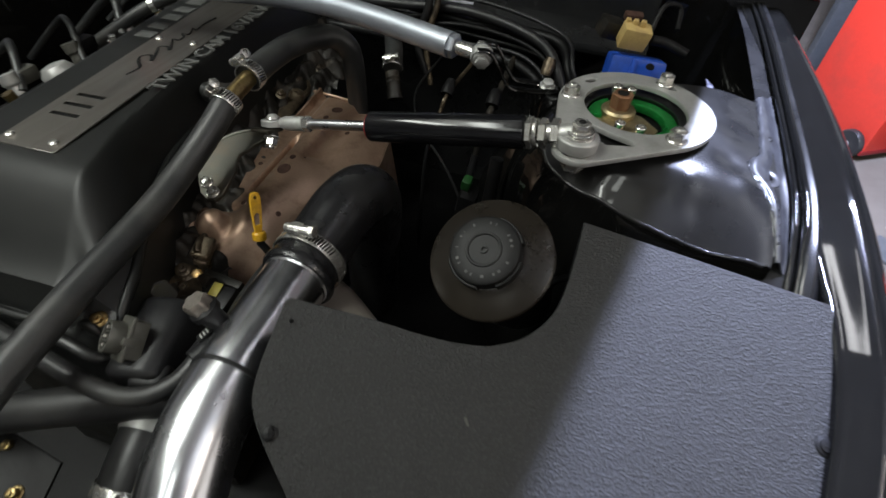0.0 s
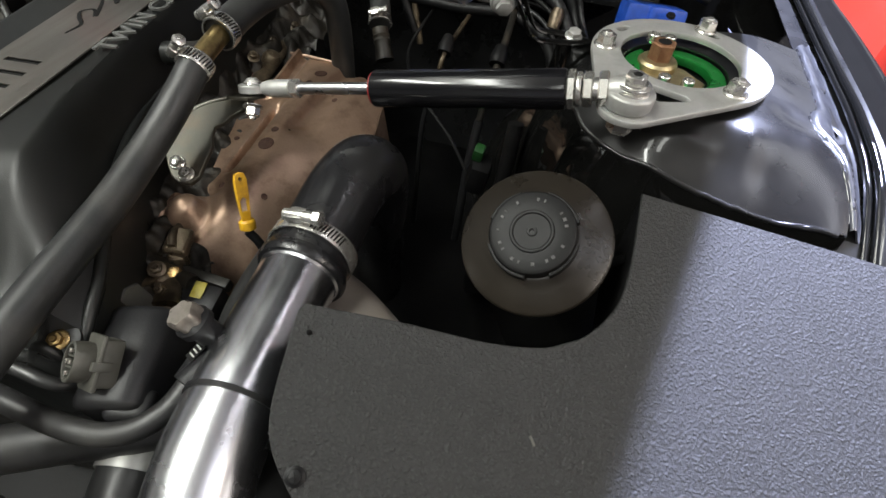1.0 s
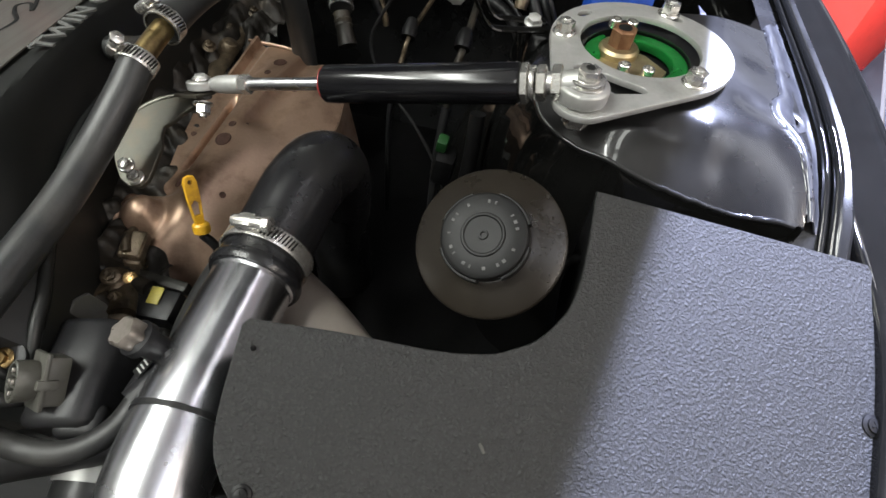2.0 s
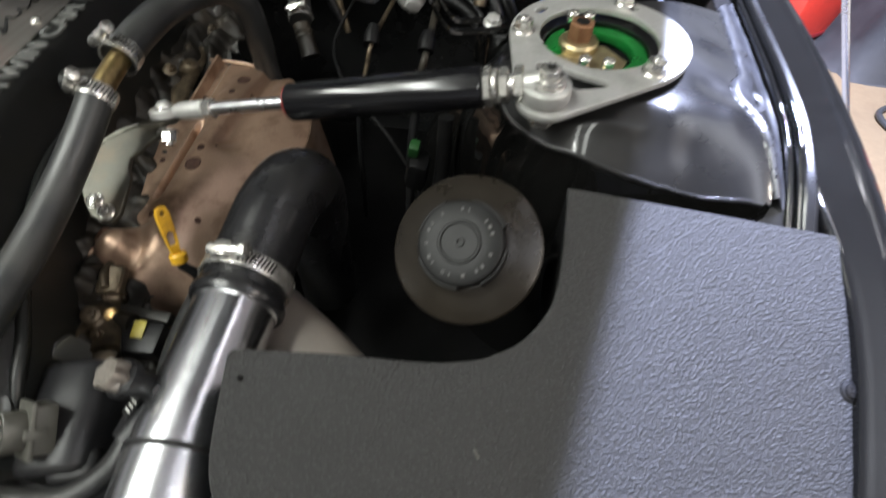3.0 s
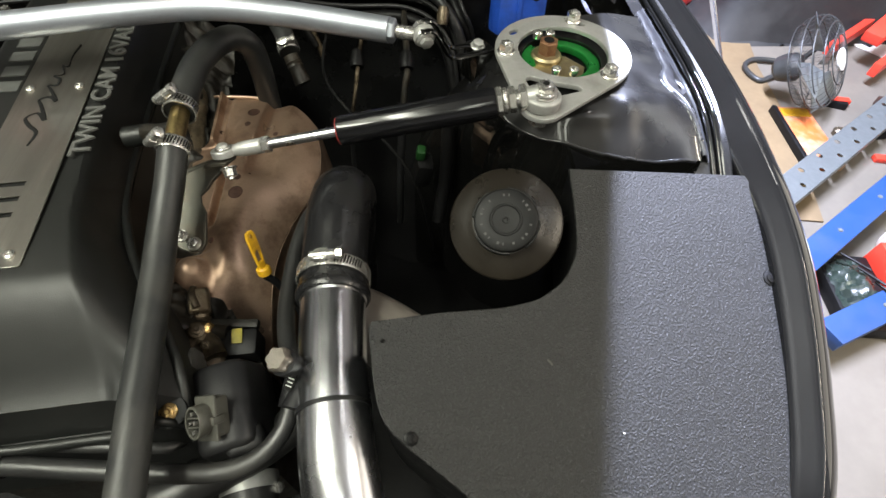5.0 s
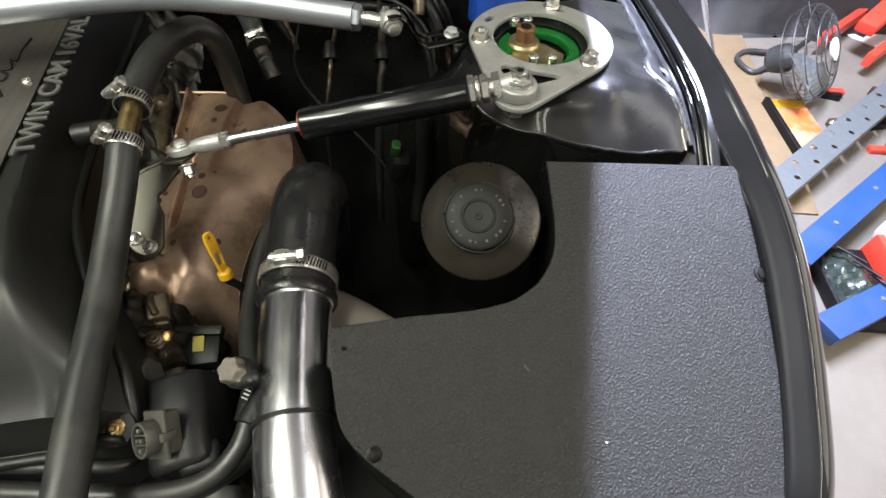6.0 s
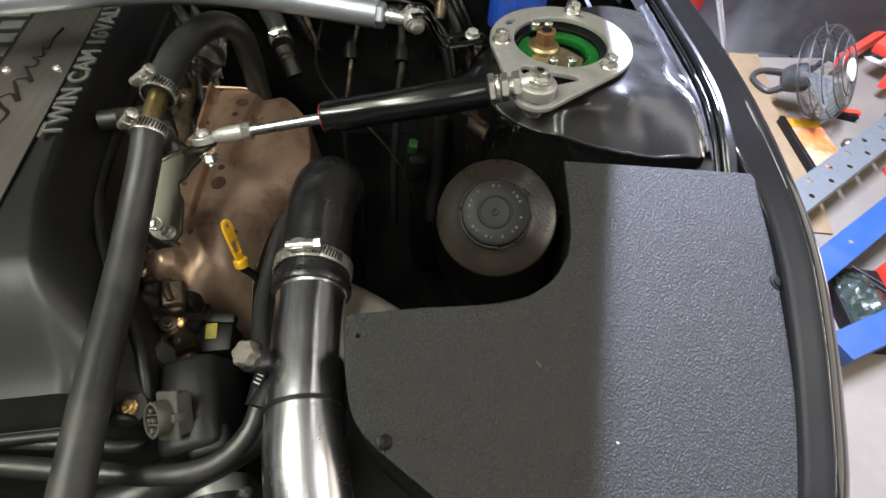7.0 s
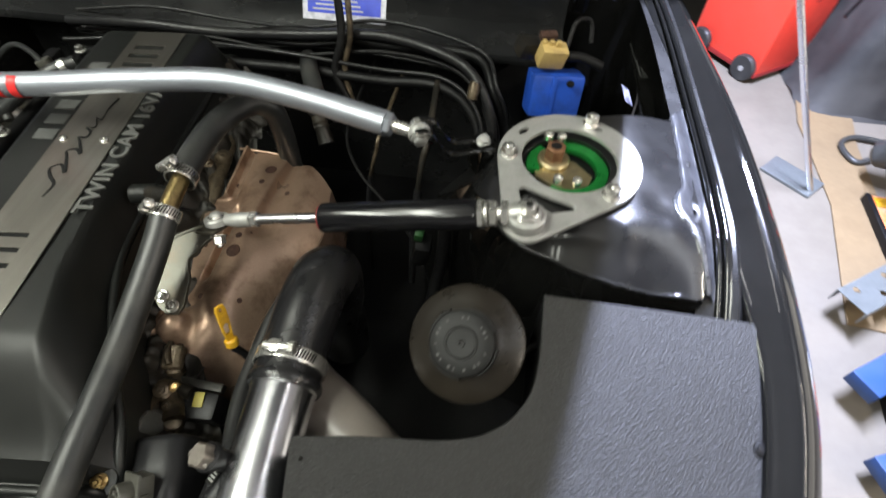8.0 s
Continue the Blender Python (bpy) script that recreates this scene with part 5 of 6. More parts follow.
def head_castings():
    t = thing("cylinder_head", "oily brown cylinder head casting with bolts and brackets", "cylinder head", (-0.07, 0.05, 0.65))
    part("block", box(0.10, 0.50, 0.16, Matrix.Translation((-0.165, 0.17, 0.50)) @ pose(0, 0, 0, 0, 0, 5.6), 0.012), DARKCAST, t)
    part("front_case", box(0.30, 0.10, 0.30, Matrix.Translation((-0.14, -0.115, 0.36)) @ pose(0, 0, 0, 0, 0, 5.6), 0.015), DARKCAST, t)
    rng = random.Random(4)
    for k in range(16):
        v = -0.27 + 0.036 * k
        p = E(cover_edge(v) + 0.014 + 0.022 * rng.random(), v, 0.690 + 0.030 * rng.random() - 0.02 * step(-0.1, 0.0, v) + 0.07 * step(0.05, 0.12, v))
        r = 0.010 + 0.008 * rng.random()
        if -0.19 < v < 0.16:
            continue
        b = lathe([(r * 1.2, -0.03), (r * 1.1, 0), (r * 0.8, r * 0.5), (r * 0.3, r * 0.7)], turned(p, (0.5, 0.3 * rng.random(), 1)), 14)
        part("boss", b, CASTING, t)
    for k in (0, 6, 7, 8):
        p = E(cover_edge(-0.24 + 0.062 * k) + 0.016 + 0.02 * rng.random(), -0.24 + 0.062 * k, 0.715 + 0.02 * rng.random() - 0.03 * step(-0.1, 0.0, -0.24 + 0.062 * k) + 0.07 * step(0.05, 0.12, -0.24 + 0.062 * k))
        bolt(tuple(p), (0.4, -0.3, 1), 0.0062, t, CASTING, 0.007, 1.5, 0.004, 20 * k)
    def lumps(a, b):
        v = -0.30 + 0.66 * b
        u = cover_edge(v) - 0.004 + 0.075 * a
        q = E(u, v, 0)
        n1 = noise.noise((34 * q.x, 28 * q.y, 1.7))
        n2 = noise.noise((95 * q.x, 90 * q.y, 5.1))
        lift = 0.694 + 0.15 * (q.y - 0.03)
        return Vector((q.x, q.y, lift + 0.034 * (1 - min(1, 1.9 * a)) - 0.03 * max(0, a - 0.5) + 0.022 * (1 - math.exp(-9 * n1 * n1)) + 0.005 * n2 - 0.006))

    part("rough_casting", surface(lumps, 50, 260), DARKCAST, t, "rough oily bronze-brown casting", 180)
    # web between the bosses
    part("rib", tube([E(0.142, -0.27, 0.70), E(0.098, -0.17, 0.69), E(0.085, -0.02, 0.70), E(0.080, 0.1, 0.735), E(0.075, 0.2, 0.745), E(0.070, 0.3, 0.745)], 0.016, 14, flat=0.7), CASTING, t)
    # sensor block with a yellow painted mark
    part("sensor_block", box(0.052, 0.036, 0.046, Matrix.Translation((-0.018, -0.024, 0.652)) @ pose(0, 0, 0, 8, 0, 4), 0.007), PLASTIC, t)
    part("yellow_mark", box(0.0130, 0.019, 0.0015, Matrix.Translation((-0.016, -0.024, 0.7005)) @ pose(0, 0, 0, 14, 4, 6), 0.0006), TAGYELLOW, t, "square yellow painted mark")
    part("back_shelf", box(0.070, 0.012, 0.014, Matrix.Translation((-0.030, 0.000, 0.682)) @ pose(0, 0, 0, 8, 0, -2), 0.003), DARKCAST, t)
    # short cross shaft with a brass union
    a, b = Vector((-0.104, -0.005, 0.694)), Vector((-0.030, -0.017, 0.697))
    d = (b - a).normalized()
    part("cross_shaft", lathe([(0.009, 0), (0.0115, 0.002), (0.0115, 0.020), (0.0085, 0.022), (0.0085, 0.030), (0.0120, 0.032), (0.0120, 0.046), (0.0095, 0.048), (0.0095, 0.076)], turned(a, d), 28), DARKCAST, t)
    hexed(0.0105, 0.009, turned(a + d * 0.040 + Vector((0, 0, 0.002)), d), u := bmesh.new())
    part("union", u, BRASS, t, "small tarnished brass union")
    part("union_cap", lathe([(0.0068, 0), (0.0080, 0.001), (0.0080, 0.007), (0.0058, 0.008)], turned(a + d * 0.050 + Vector((0, -0.001, 0.006)), (0.7, -0.3, 0.6)), 20), GOLD, t)
    bolt((-0.048, -0.040, 0.708), (0.2, -0.5, 0.85), 0.0050, t, CASTING, 0.006, 1.3, 0.003)
    # folded bracket and a cast ear under the shield
    part("bracket", sheet([[(-0.030, -0.018), (0.020, -0.020), (0.026, -0.012), (0.024, 0.010), (0.010, 0.018), (-0.024, 0.016), (-0.032, 0.006)]], 0.004, Matrix.Translation((-0.098, 0.018, 0.708)) @ pose(0, 0, 0, 12, 4, -8), 0.0012), DARKCAST, t)
    part("bracket_web", box(0.006, 0.056, 0.034, Matrix.Translation((-0.104, -0.018, 0.682)) @ pose(0, 0, 0, 6, 0, 8), 0.002), DARKCAST, t)
    part("bracket_leg", tube([(-0.060, -0.012, 0.704), (-0.064, -0.034, 0.712), (-0.062, -0.052, 0.722), (-0.054, -0.066, 0.728)], 0.0062, 12, flat=0.6), CASTING, t)

    part("cast_ear", box(0.026, 0.034, 0.016, Matrix.Translation((-0.072, 0.024, 0.702)) @ pose(0, 0, 0, 12, 8, 14), 0.0055, None, 3), CASTING, t)
    part("ear_ridge", tube([(-0.080, 0.040, 0.716), (-0.076, 0.024, 0.7195), (-0.068, 0.010, 0.716)], 0.0045, 12), CASTING, t)
    part("rail", tube([(-0.121, 0.022, 0.722), (-0.108, -0.020, 0.721), (-0.098, -0.055, 0.720), (-0.086, -0.105, 0.716)], 0.0150, 18), COVER, t)


head_castings()


def filler_fitting():
    t = thing("bleeder_fitting", "black pipe fitting with a bright scalloped cap", "pipe fitting", (0.08, -0.12, 0.78))
    d = Vector((-0.28, -0.12, 0.75)).normalized()
    p = Vector((0.078, -0.112, 0.815))
    part("stem", lathe([(0.0105, -0.045), (0.0110, -0.012), (0.0145, -0.010), (0.0145, -0.003), (0.011, 0.0)], turned(p, d), 24), PLASTIC, t)
    lobes = bmesh.new()
    m = turned(p - d * 0.003, d)
    n = 48
    rows = []
    for z, s in ((0, 0.9), (0.002, 1), (0.011, 1), (0.0135, 0.86)):
        rows.append([lobes.verts.new(m @ Vector((s * (0.0118 + 0.0010 * math.cos(6 * a)) * math.cos(a), s * (0.0118 + 0.0010 * math.cos(6 * a)) * math.sin(a), z))) for a in (2 * math.pi * k / n for k in range(n))])
    for a, b in zip(rows, rows[1:]):
        bridge(lobes, a, b)
    lobes.faces.new(rows[-1])
    part("cap", lobes, CAPMETAL, t, "bright scalloped metal cap")
    part("sleeve", tube([(0.088, -0.112, 0.772), (0.092, -0.128, 0.775), (0.086, -0.148, 0.774)], 0.0135, 20), PLASTIC, t)
    tag = box(0.011, 0.020, 0.0008, turned((0.083, -0.122, 0.7885), (-0.35, -0.2, 0.9), 35), 0.0003)
    part("tag_plate", tag, INKSHADE, t)
    bars = bmesh.new()
    for k in range(4):
        box(0.0075 - 0.001 * (k % 2), 0.0012, 0.0004, turned((0.083, -0.122, 0.7894), (-0.35, -0.2, 0.9), 35) @ Matrix.Translation((0, -0.006 + 0.0038 * k, 0)), 0, bars)
    part("tag_bars", bars, WHITEINK, t, "small pale printed bars")


filler_fitting()


def front_hoses():
    t = thing("coolant_hose", "black rubber coolant hose curving across the engine front", "rubber hose", (0.0, -0.19, 0.74))
    part("hose", tube([(-0.42, -0.16, 0.735), (-0.30, -0.172, 0.742), (-0.20, -0.180, 0.745), (-0.09, -0.190, 0.744), (0.0, -0.196, 0.744), (0.045, -0.188, 0.748), (0.071, -0.165, 0.756), (0.082, -0.135, 0.768), (0.086, -0.11, 0.775)], 0.0096, 22), DARKRUBBER, t)
    part("end_sleeve", tube([(0.080, -0.142, 0.7655), (0.084, -0.122, 0.772), (0.0865, -0.108, 0.7755)], 0.0128, 20), PLASTIC, t)
    t = thing("vacuum_hose", "thin black vacuum hose along the engine front", "rubber hose", (-0.1, -0.165, 0.74))
    part("hose", tube([(-0.42, -0.140, 0.736), (-0.22, -0.158, 0.738), (-0.15, -0.163, 0.740), (-0.08, -0.166, 0.738), (-0.05, -0.165, 0.728), (-0.035, -0.150, 0.715)], 0.0062, 16), DARKRUBBER, t)
    t = thing("cable_clip", "small black cable clip on the coolant hose", "clip", (-0.2, -0.18, 0.745))
    part("strap", lathe([(0.0108, -0.0018), (0.0120, -0.0018), (0.0120, 0.0018), (0.0108, 0.0018)], turned((-0.197, -0.1802, 0.745), (1, -0.07, 0)), 24, cap=False), PLASTIC, t)
    t = thing("water_hose", "dark rubber water hose running behind the intake elbow", "rubber hose", (0.06, 0.05, 0.73))
    part("hose", tube([(0.090, -0.105, 0.755), (0.066, -0.075, 0.742), (0.052, -0.02, 0.735), (0.050, 0.04, 0.735), (0.056, 0.10, 0.74), (0.070, 0.155, 0.735), (0.095, 0.20, 0.69), (0.11, 0.22, 0.58)], 0.0105, 20), DARKRUBBER, t)
    part("end_sleeve", tube([(0.094, -0.112, 0.757), (0.082, -0.094, 0.750), (0.072, -0.082, 0.745)], 0.0124, 20), PLASTIC, t)
    t = thing("radiator_hose", "fat grey-black radiator hose low at the engine front", "radiator hose", (-0.05, -0.22, 0.66))
    part("hose", tube([(-0.30, -0.305, 0.61), (-0.155, -0.248, 0.667), (-0.052, -0.203, 0.688), (0.040, -0.158, 0.695), (0.09, -0.10, 0.68), (0.10, -0.02, 0.62)], 0.0215, 26), DARKRUBBER, t)
    t = thing("front_bracket", "greasy steel bracket with two brass bolts low at the front", "bracket", (-0.13, -0.27, 0.6))
    part("plate", sheet([[(-0.05, -0.03), (0.05, -0.045), (0.058, -0.02), (0.045, 0.025), (-0.045, 0.03)]], 0.005, Matrix.Translation((-0.128, -0.271, 0.604)) @ pose(0, 0, 0, 12, 6, 0), 0.0012), DULLBLACK, t)
    for x, y, z in ((-0.150, -0.255, 0.611), (-0.104, -0.290, 0.602)):
        bolt((x, y, z), (0.1, -0.3, 1), 0.0062, t, BRASS, 0.008, 1.4, 0.003)
    t = thing("turbo_pipe", "black boost hose with a bright clamped joint", "boost pipe", (0.03, -0.24, 0.62))
    part("hose", tube([(0.002, -0.12, 0.640), (0.010, -0.155, 0.656), (0.018, -0.190, 0.660), (0.027, -0.235, 0.645), (0.032, -0.30, 0.60), (0.034, -0.36, 0.53)], 0.0300, 30), DARKRUBBER, t)
    part("band", lathe([(0.0300, -0.0085), (0.0316, -0.0085), (0.0320, -0.007), (0.0320, 0.007), (0.0316, 0.0085), (0.0300, 0.0085)], turned((0.018, -0.190, 0.660), (0.2, -1, -0.12)), 40, cap=False), ZINC, t)
    part("band_screw", lathe([(0.005, -0.004), (0.006, -0.003), (0.006, 0.004), (0.004, 0.005)], turned((0.052, -0.196, 0.668), (1, -0.2, 0.6)), 20), CHROME, t)
    hose_clamp((0.0285, -0.248, 0.639), (0.10, -0.85, -0.45), 0.0305, (0.6, -0.3, 0.6))


front_hoses()


# ---------------------------------------------------------------- behind and beside the engine
def rear_hose():
    t = thing("heater_hose", "black heater hose clamped onto a ribbed stub", "rubber hose", (0.0, 0.47, 0.79))
    part("hose", tube([(-0.06, 0.62, 0.80), (-0.035, 0.56, 0.81), (-0.01, 0.51, 0.80), (0.002, 0.475, 0.785)], 0.0165, 22), RUBBER, t)
    part("stub", lathe([(0.0125, 0), (0.0125, 0.010), (0.0142, 0.012), (0.0125, 0.016), (0.0142, 0.020), (0.0125, 0.024), (0.015, 0.05)], turned((0.004, 0.470, 0.783), (0.35, -0.55, -0.7)), 24), DARKCAST, t)
    hose_clamp((0.0, 0.482, 0.789), (0.28, -0.72, -0.4), 0.0172, (-0.2, -0.4, 1))
    t = thing("brake_lines", "thin dark brake and clutch lines across the bay", "brake line", (0.1, 0.45, 0.7), kind="stuff")
    part("line", tube([(0.06, 0.70, 0.78), (0.055, 0.52, 0.77), (0.062, 0.44, 0.76), (0.10, 0.38, 0.74), (0.17, 0.33, 0.70), (0.22, 0.30, 0.62), (0.25, 0.28, 0.46)], 0.0026, 10), DULLBLACK, t)
    part("line", tube([(0.125, 0.62, 0.78), (0.120, 0.46, 0.775), (0.115, 0.43, 0.75), (0.106, 0.41, 0.71)], 0.0036, 12), CASTING, t)
    # lower runs turn black: the fade into deep shade is in the colour
    part("line", tube([(0.106, 0.41, 0.71), (0.098, 0.40, 0.64), (0.09, 0.39, 0.45)], 0.0044, 12), PLASTIC, t)
    part("line", tube([(0.20, 0.60, 0.80), (0.205, 0.45, 0.775), (0.20, 0.42, 0.75), (0.195, 0.40, 0.70)], 0.0058, 14), DARKCAST, t)
    part("line", tube([(0.195, 0.40, 0.70), (0.188, 0.38, 0.62), (0.18, 0.37, 0.45)], 0.0073, 14), PLASTIC, t)
    part("boot", lathe([(0.011, 0), (0.012, 0.012), (0.008, 0.03)], turned((0.118, 0.45, 0.772), (0, 0.8, 0.5)), 18), DULLBLACK, t)
    part("boot", lathe([(0.012, 0), (0.013, 0.014), (0.009, 0.03)], turned((0.204, 0.44, 0.775), (0, 0.8, 0.5)), 18), DULLBLACK, t)


rear_hose()


def looms():
    rng = random.Random(7)
    t = thing("wiring_loom", "dusty black taped wiring loom along the firewall", "wiring loom", (0.1, 0.68, 0.78), kind="stuff")
    for k in range(9):
        z = 0.80 + 0.014 * (k % 4) + 0.006 * rng.random()
        y = 0.60 + 0.020 * (k // 2) + 0.012 * rng.random()
        pts = [(-0.55 + 0.16 * j, y + 0.018 * rng.uniform(-1, 1), z + 0.014 * rng.uniform(-1, 1) - 0.02 * abs(j - 3.5) * 0.2) for j in range(5)]
        pts += [(0.20 + 0.02 * k * 0.5, y - 0.02, z - 0.01), (0.27 + 0.006 * k, y - 0.05 - 0.006 * k, z - 0.04), (0.295 + 0.006 * k, y - 0.09, z - 0.12), (0.30 + 0.004 * k, y - 0.10, 0.55)]
        part("cable", tube(pts, 0.0085 + 0.003 * rng.random() if k % 3 == 0 else 0.0038, 12, step=6), PLASTIC if k % 2 else DULLBLACK, t)
    part("hanging_cable", tube([(0.015, 0.63, 0.93), (0.02, 0.605, 0.86), (0.005, 0.585, 0.80), (0.03, 0.57, 0.74)], 0.0075, 12), DULLBLACK, t)
    part("hanging_cable", tube([(0.03, 0.64, 0.93), (0.035, 0.61, 0.86), (0.022, 0.59, 0.80), (0.04, 0.57, 0.72)], 0.0055, 12), CASTING, t)
    part("clip", lathe([(0.010, 0), (0.011, 0.02), (0.008, 0.03)], turned((0.27, 0.54, 0.80), (0.1, 0.5, 0.9)), 16), CASTING, t)
    t = thing("relay_connector", "beige plastic plug with a cut wire tail", "connector", (0.40, 0.57, 0.88))
    part("plug", box(0.046, 0.028, 0.036, Matrix.Translation((0.393, 0.575, 0.862)) @ pose(0, 0, 0, 14, 8, 18), 0.004), BEIGE, t)
    for k in range(3):
        part("tab", box(0.008, 0.007, 0.010, Matrix.Translation((0.380 + 0.012 * k, 0.572, 0.896)) @ pose(0, 0, 0, 14, 8, 18), 0.0015), BEIGE, t)
    part("holder", box(0.040, 0.034, 0.030, Matrix.Translation((0.352, 0.590, 0.866)) @ pose(0, 0, 0, 8, 14, 30), 0.007), DARKCAST, t, "greasy brown-black holder")
    part("latch", box(0.030, 0.014, 0.012, Matrix.Translation((0.386, 0.592, 0.897)) @ pose(0, 0, 0, 16, 4, 22), 0.003), RUST, t, "brown plastic latch")
    part("tail", tube([(0.425, 0.58, 0.875), (0.45, 0.585, 0.872), (0.485, 0.58, 0.862)], 0.008, 12), DULLBLACK, t)
    part("wire", tube([(0.42, 0.585, 0.885), (0.43, 0.61, 0.92), (0.455, 0.625, 0.915), (0.46, 0.60, 0.89)], 0.004, 10), DULLBLACK, t)
    t = thing("blue_relay_box", "bright blue plastic box below the beige plug", "relay box", (0.415, 0.56, 0.78))
    part("box", box(0.094, 0.05, 0.075, Matrix.Translation((0.410, 0.562, 0.773)) @ pose(0, 0, 0, -14, 5, 13), 0.008), BLUE, t)
    part("rib", box(0.010, 0.055, 0.070, Matrix.Translation((0.402, 0.560, 0.777)) @ pose(0, 0, 0, -14, 5, 13), 0.003), BLUE, t)
    part("rivet", lathe([(0.007, 0), (0.006, 0.003), (0.002, 0.004)], turned((0.435, 0.545, 0.845), (0.1, -0.3, 1)), 16), DULLBLACK, t)
    t = thing("sticker", "small pale sticker on the black inner panel", "sticker", (0.54, 0.575, 0.83))
    part("label", box(0.020, 0.042, 0.0008, Matrix.Translation((0.540, 0.575, 0.815)) @ pose(0, 0, 0, 10, 35, 14), 0), mat("scuffed_grey_label", (0.20, 0.20, 0.25), 0.3, 0, (0.03, 0.03, 0.04), 110, 0.42, 0.55, 200, 0.02), t)
    t = thing("warning_label", "blue and white label on the firewall cowl", "label", (0.0, 0.75, 0.88))
    m = Matrix.Translation((0.00, 0.70, 0.868)) @ pose(0, 0, 0, 60, 0, 0)
    part("sheet", box(0.165, 0.055, 0.0008, m, 0), STICKER, t)
    part("blue_field", box(0.145, 0.038, 0.0008, m @ Matrix.Translation((0, 0.004, 0.0006)), 0), STICKBLUE, t)
    bars = bmesh.new()
    for k in range(4):
        box(0.10 - 0.012 * (k % 3), 0.003, 0.0004, m @ Matrix.Translation((-0.012, -0.008 + 0.008 * k, 0.0014)), 0, bars)
    part("bars", bars, WHITEINK, t)
    t = thing("injector_plug", "green plastic plug deep in the bay", "connector", (0.22, 0.2, 0.7))
    part("plug", box(0.014, 0.018, 0.020, Matrix.Translation((0.222, 0.262, 0.735)) @ pose(0, 0, 0, 10, 10, 0), 0.004), GREENPLASTIC, t)
    part("bracket", box(0.03, 0.04, 0.05, Matrix.Translation((0.222, 0.262, 0.685)) @ pose(0, 0, 0, 5, 10, 5), 0.012), DULLBLACK, t)
    part("cable", tube([(0.265, 0.26, 0.80), (0.262, 0.24, 0.72), (0.25, 0.21, 0.64)], 0.010, 12), DULLBLACK, t)


looms()


def intake_side():
    """What shows past the far side of the engine cover."""
    rng = random.Random(11)
    t = thing("fuel_rail", "grimy fuel rail and injectors beside the engine cover", "fuel rail", (-0.45, 0.2, 0.76))
    part("rail", tube([E(-0.235, -0.25, 0.80), E(-0.235, 0.35, 0.81)], 0.012, 16), DULLBLACK, t)
    part("manifold", box(0.20, 0.62, 0.12, EM(-0.34, 0.05, 0.60), 0.03), DARKCAST, t)
    for k in range(5):
        v = -0.18 + 0.12 * k
        part("injector", lathe([(0.011, -0.02), (0.012, 0.01), (0.010, 0.022), (0.013, 0.026), (0.013, 0.040)], turned(E(-0.25, v, 0.80), (-0.3, 0, 1)), 18), ZINC if k % 2 else GREYPLASTIC, t)
        part("plug", box(0.022, 0.030, 0.022, EM(-0.262, v + 0.03, 0.815), 0.004), GREYPLASTIC if k % 2 else DULLBLACK, t)
        bolt(tuple(E(-0.225, v + 0.055, 0.826)), (0, 0, 1), 0.007, t, GOLD if k % 2 else CHROME, 0.008, 1.5)
    for k in range(6):
        y0 = -0.28 + 0.11 * k
        pts = [E(-0.23 - 0.02 * rng.random(), y0, 0.815), E(-0.29, y0 + 0.05, 0.84 + 0.02 * rng.random()), E(-0.36, y0 + 0.08, 0.83), E(-0.45, y0 + 0.10 * rng.random(), 0.76)]
        part("hose", tube(pts, 0.005 + 0.004 * rng.random(), 12), RUBBER, t)
    t = thing("throttle_cap", "grey moulded sensor cap with small red printed bars", "sensor cap", tuple(E(-0.155, -0.145, 0.83)))
    part("cap", box(0.058, 0.075, 0.030, EM(-0.155, -0.150, 0.808) @ pose(0, 0, 0, 0, -12, 20), 0.012, None, 4), SILVERPAINT, t)
    bars = bmesh.new()
    box(0.022, 0.006, 0.0008, EM(-0.150, -0.150, 0.8385) @ pose(0, 0, 0, 0, -12, 20), 0, bars)
    part("bars", bars, REDINK, t)
    t = thing("brass_union", "small tarnished brass hose union", "hose union", tuple(E(-0.20, -0.10, 0.82)))
    part("union", lathe([(0.010, -0.02), (0.010, 0.006), (0.0075, 0.008), (0.0085, 0.02)], turned(E(-0.205, -0.10, 0.82), (-0.2, -0.2, 1)), 16), BRASS, t)
    t = thing("bypass_valve", "bright ribbed aluminium valve cap", "valve", tuple(E(-0.20, 0.02, 0.83)))
    part("cap", lathe([(0.022, -0.03), (0.022, -0.004), (0.025, -0.002), (0.025, 0.006), (0.018, 0.016), (0.009, 0.018)], turned(E(-0.205, -0.02, 0.828), (-0.3, -0.1, 1)), 28), ZINC, t)
    t = thing("hose_end", "black hose with two bright band clips by the strut bar", "rubber hose", tuple(E(-0.17, 0.22, 0.86)))
    part("hose", tube([E(-0.30, 0.14, 0.80), E(-0.23, 0.19, 0.845), E(-0.18, 0.225, 0.868), E(-0.15, 0.245, 0.872)], 0.011, 18), RUBBER, t)
    for p, q in (((-0.205, 0.208, 0.858), 0.0118), ((-0.165, 0.235, 0.870), 0.0118)):
        part("band_clip", lathe([(q, -0.005), (q + 0.0012, -0.005), (q + 0.0012, 0.005), (q, 0.005)], turned(E(*p), (0.75, 0.5, 0.25)), 24, cap=False), CHROME, t)


intake_side()


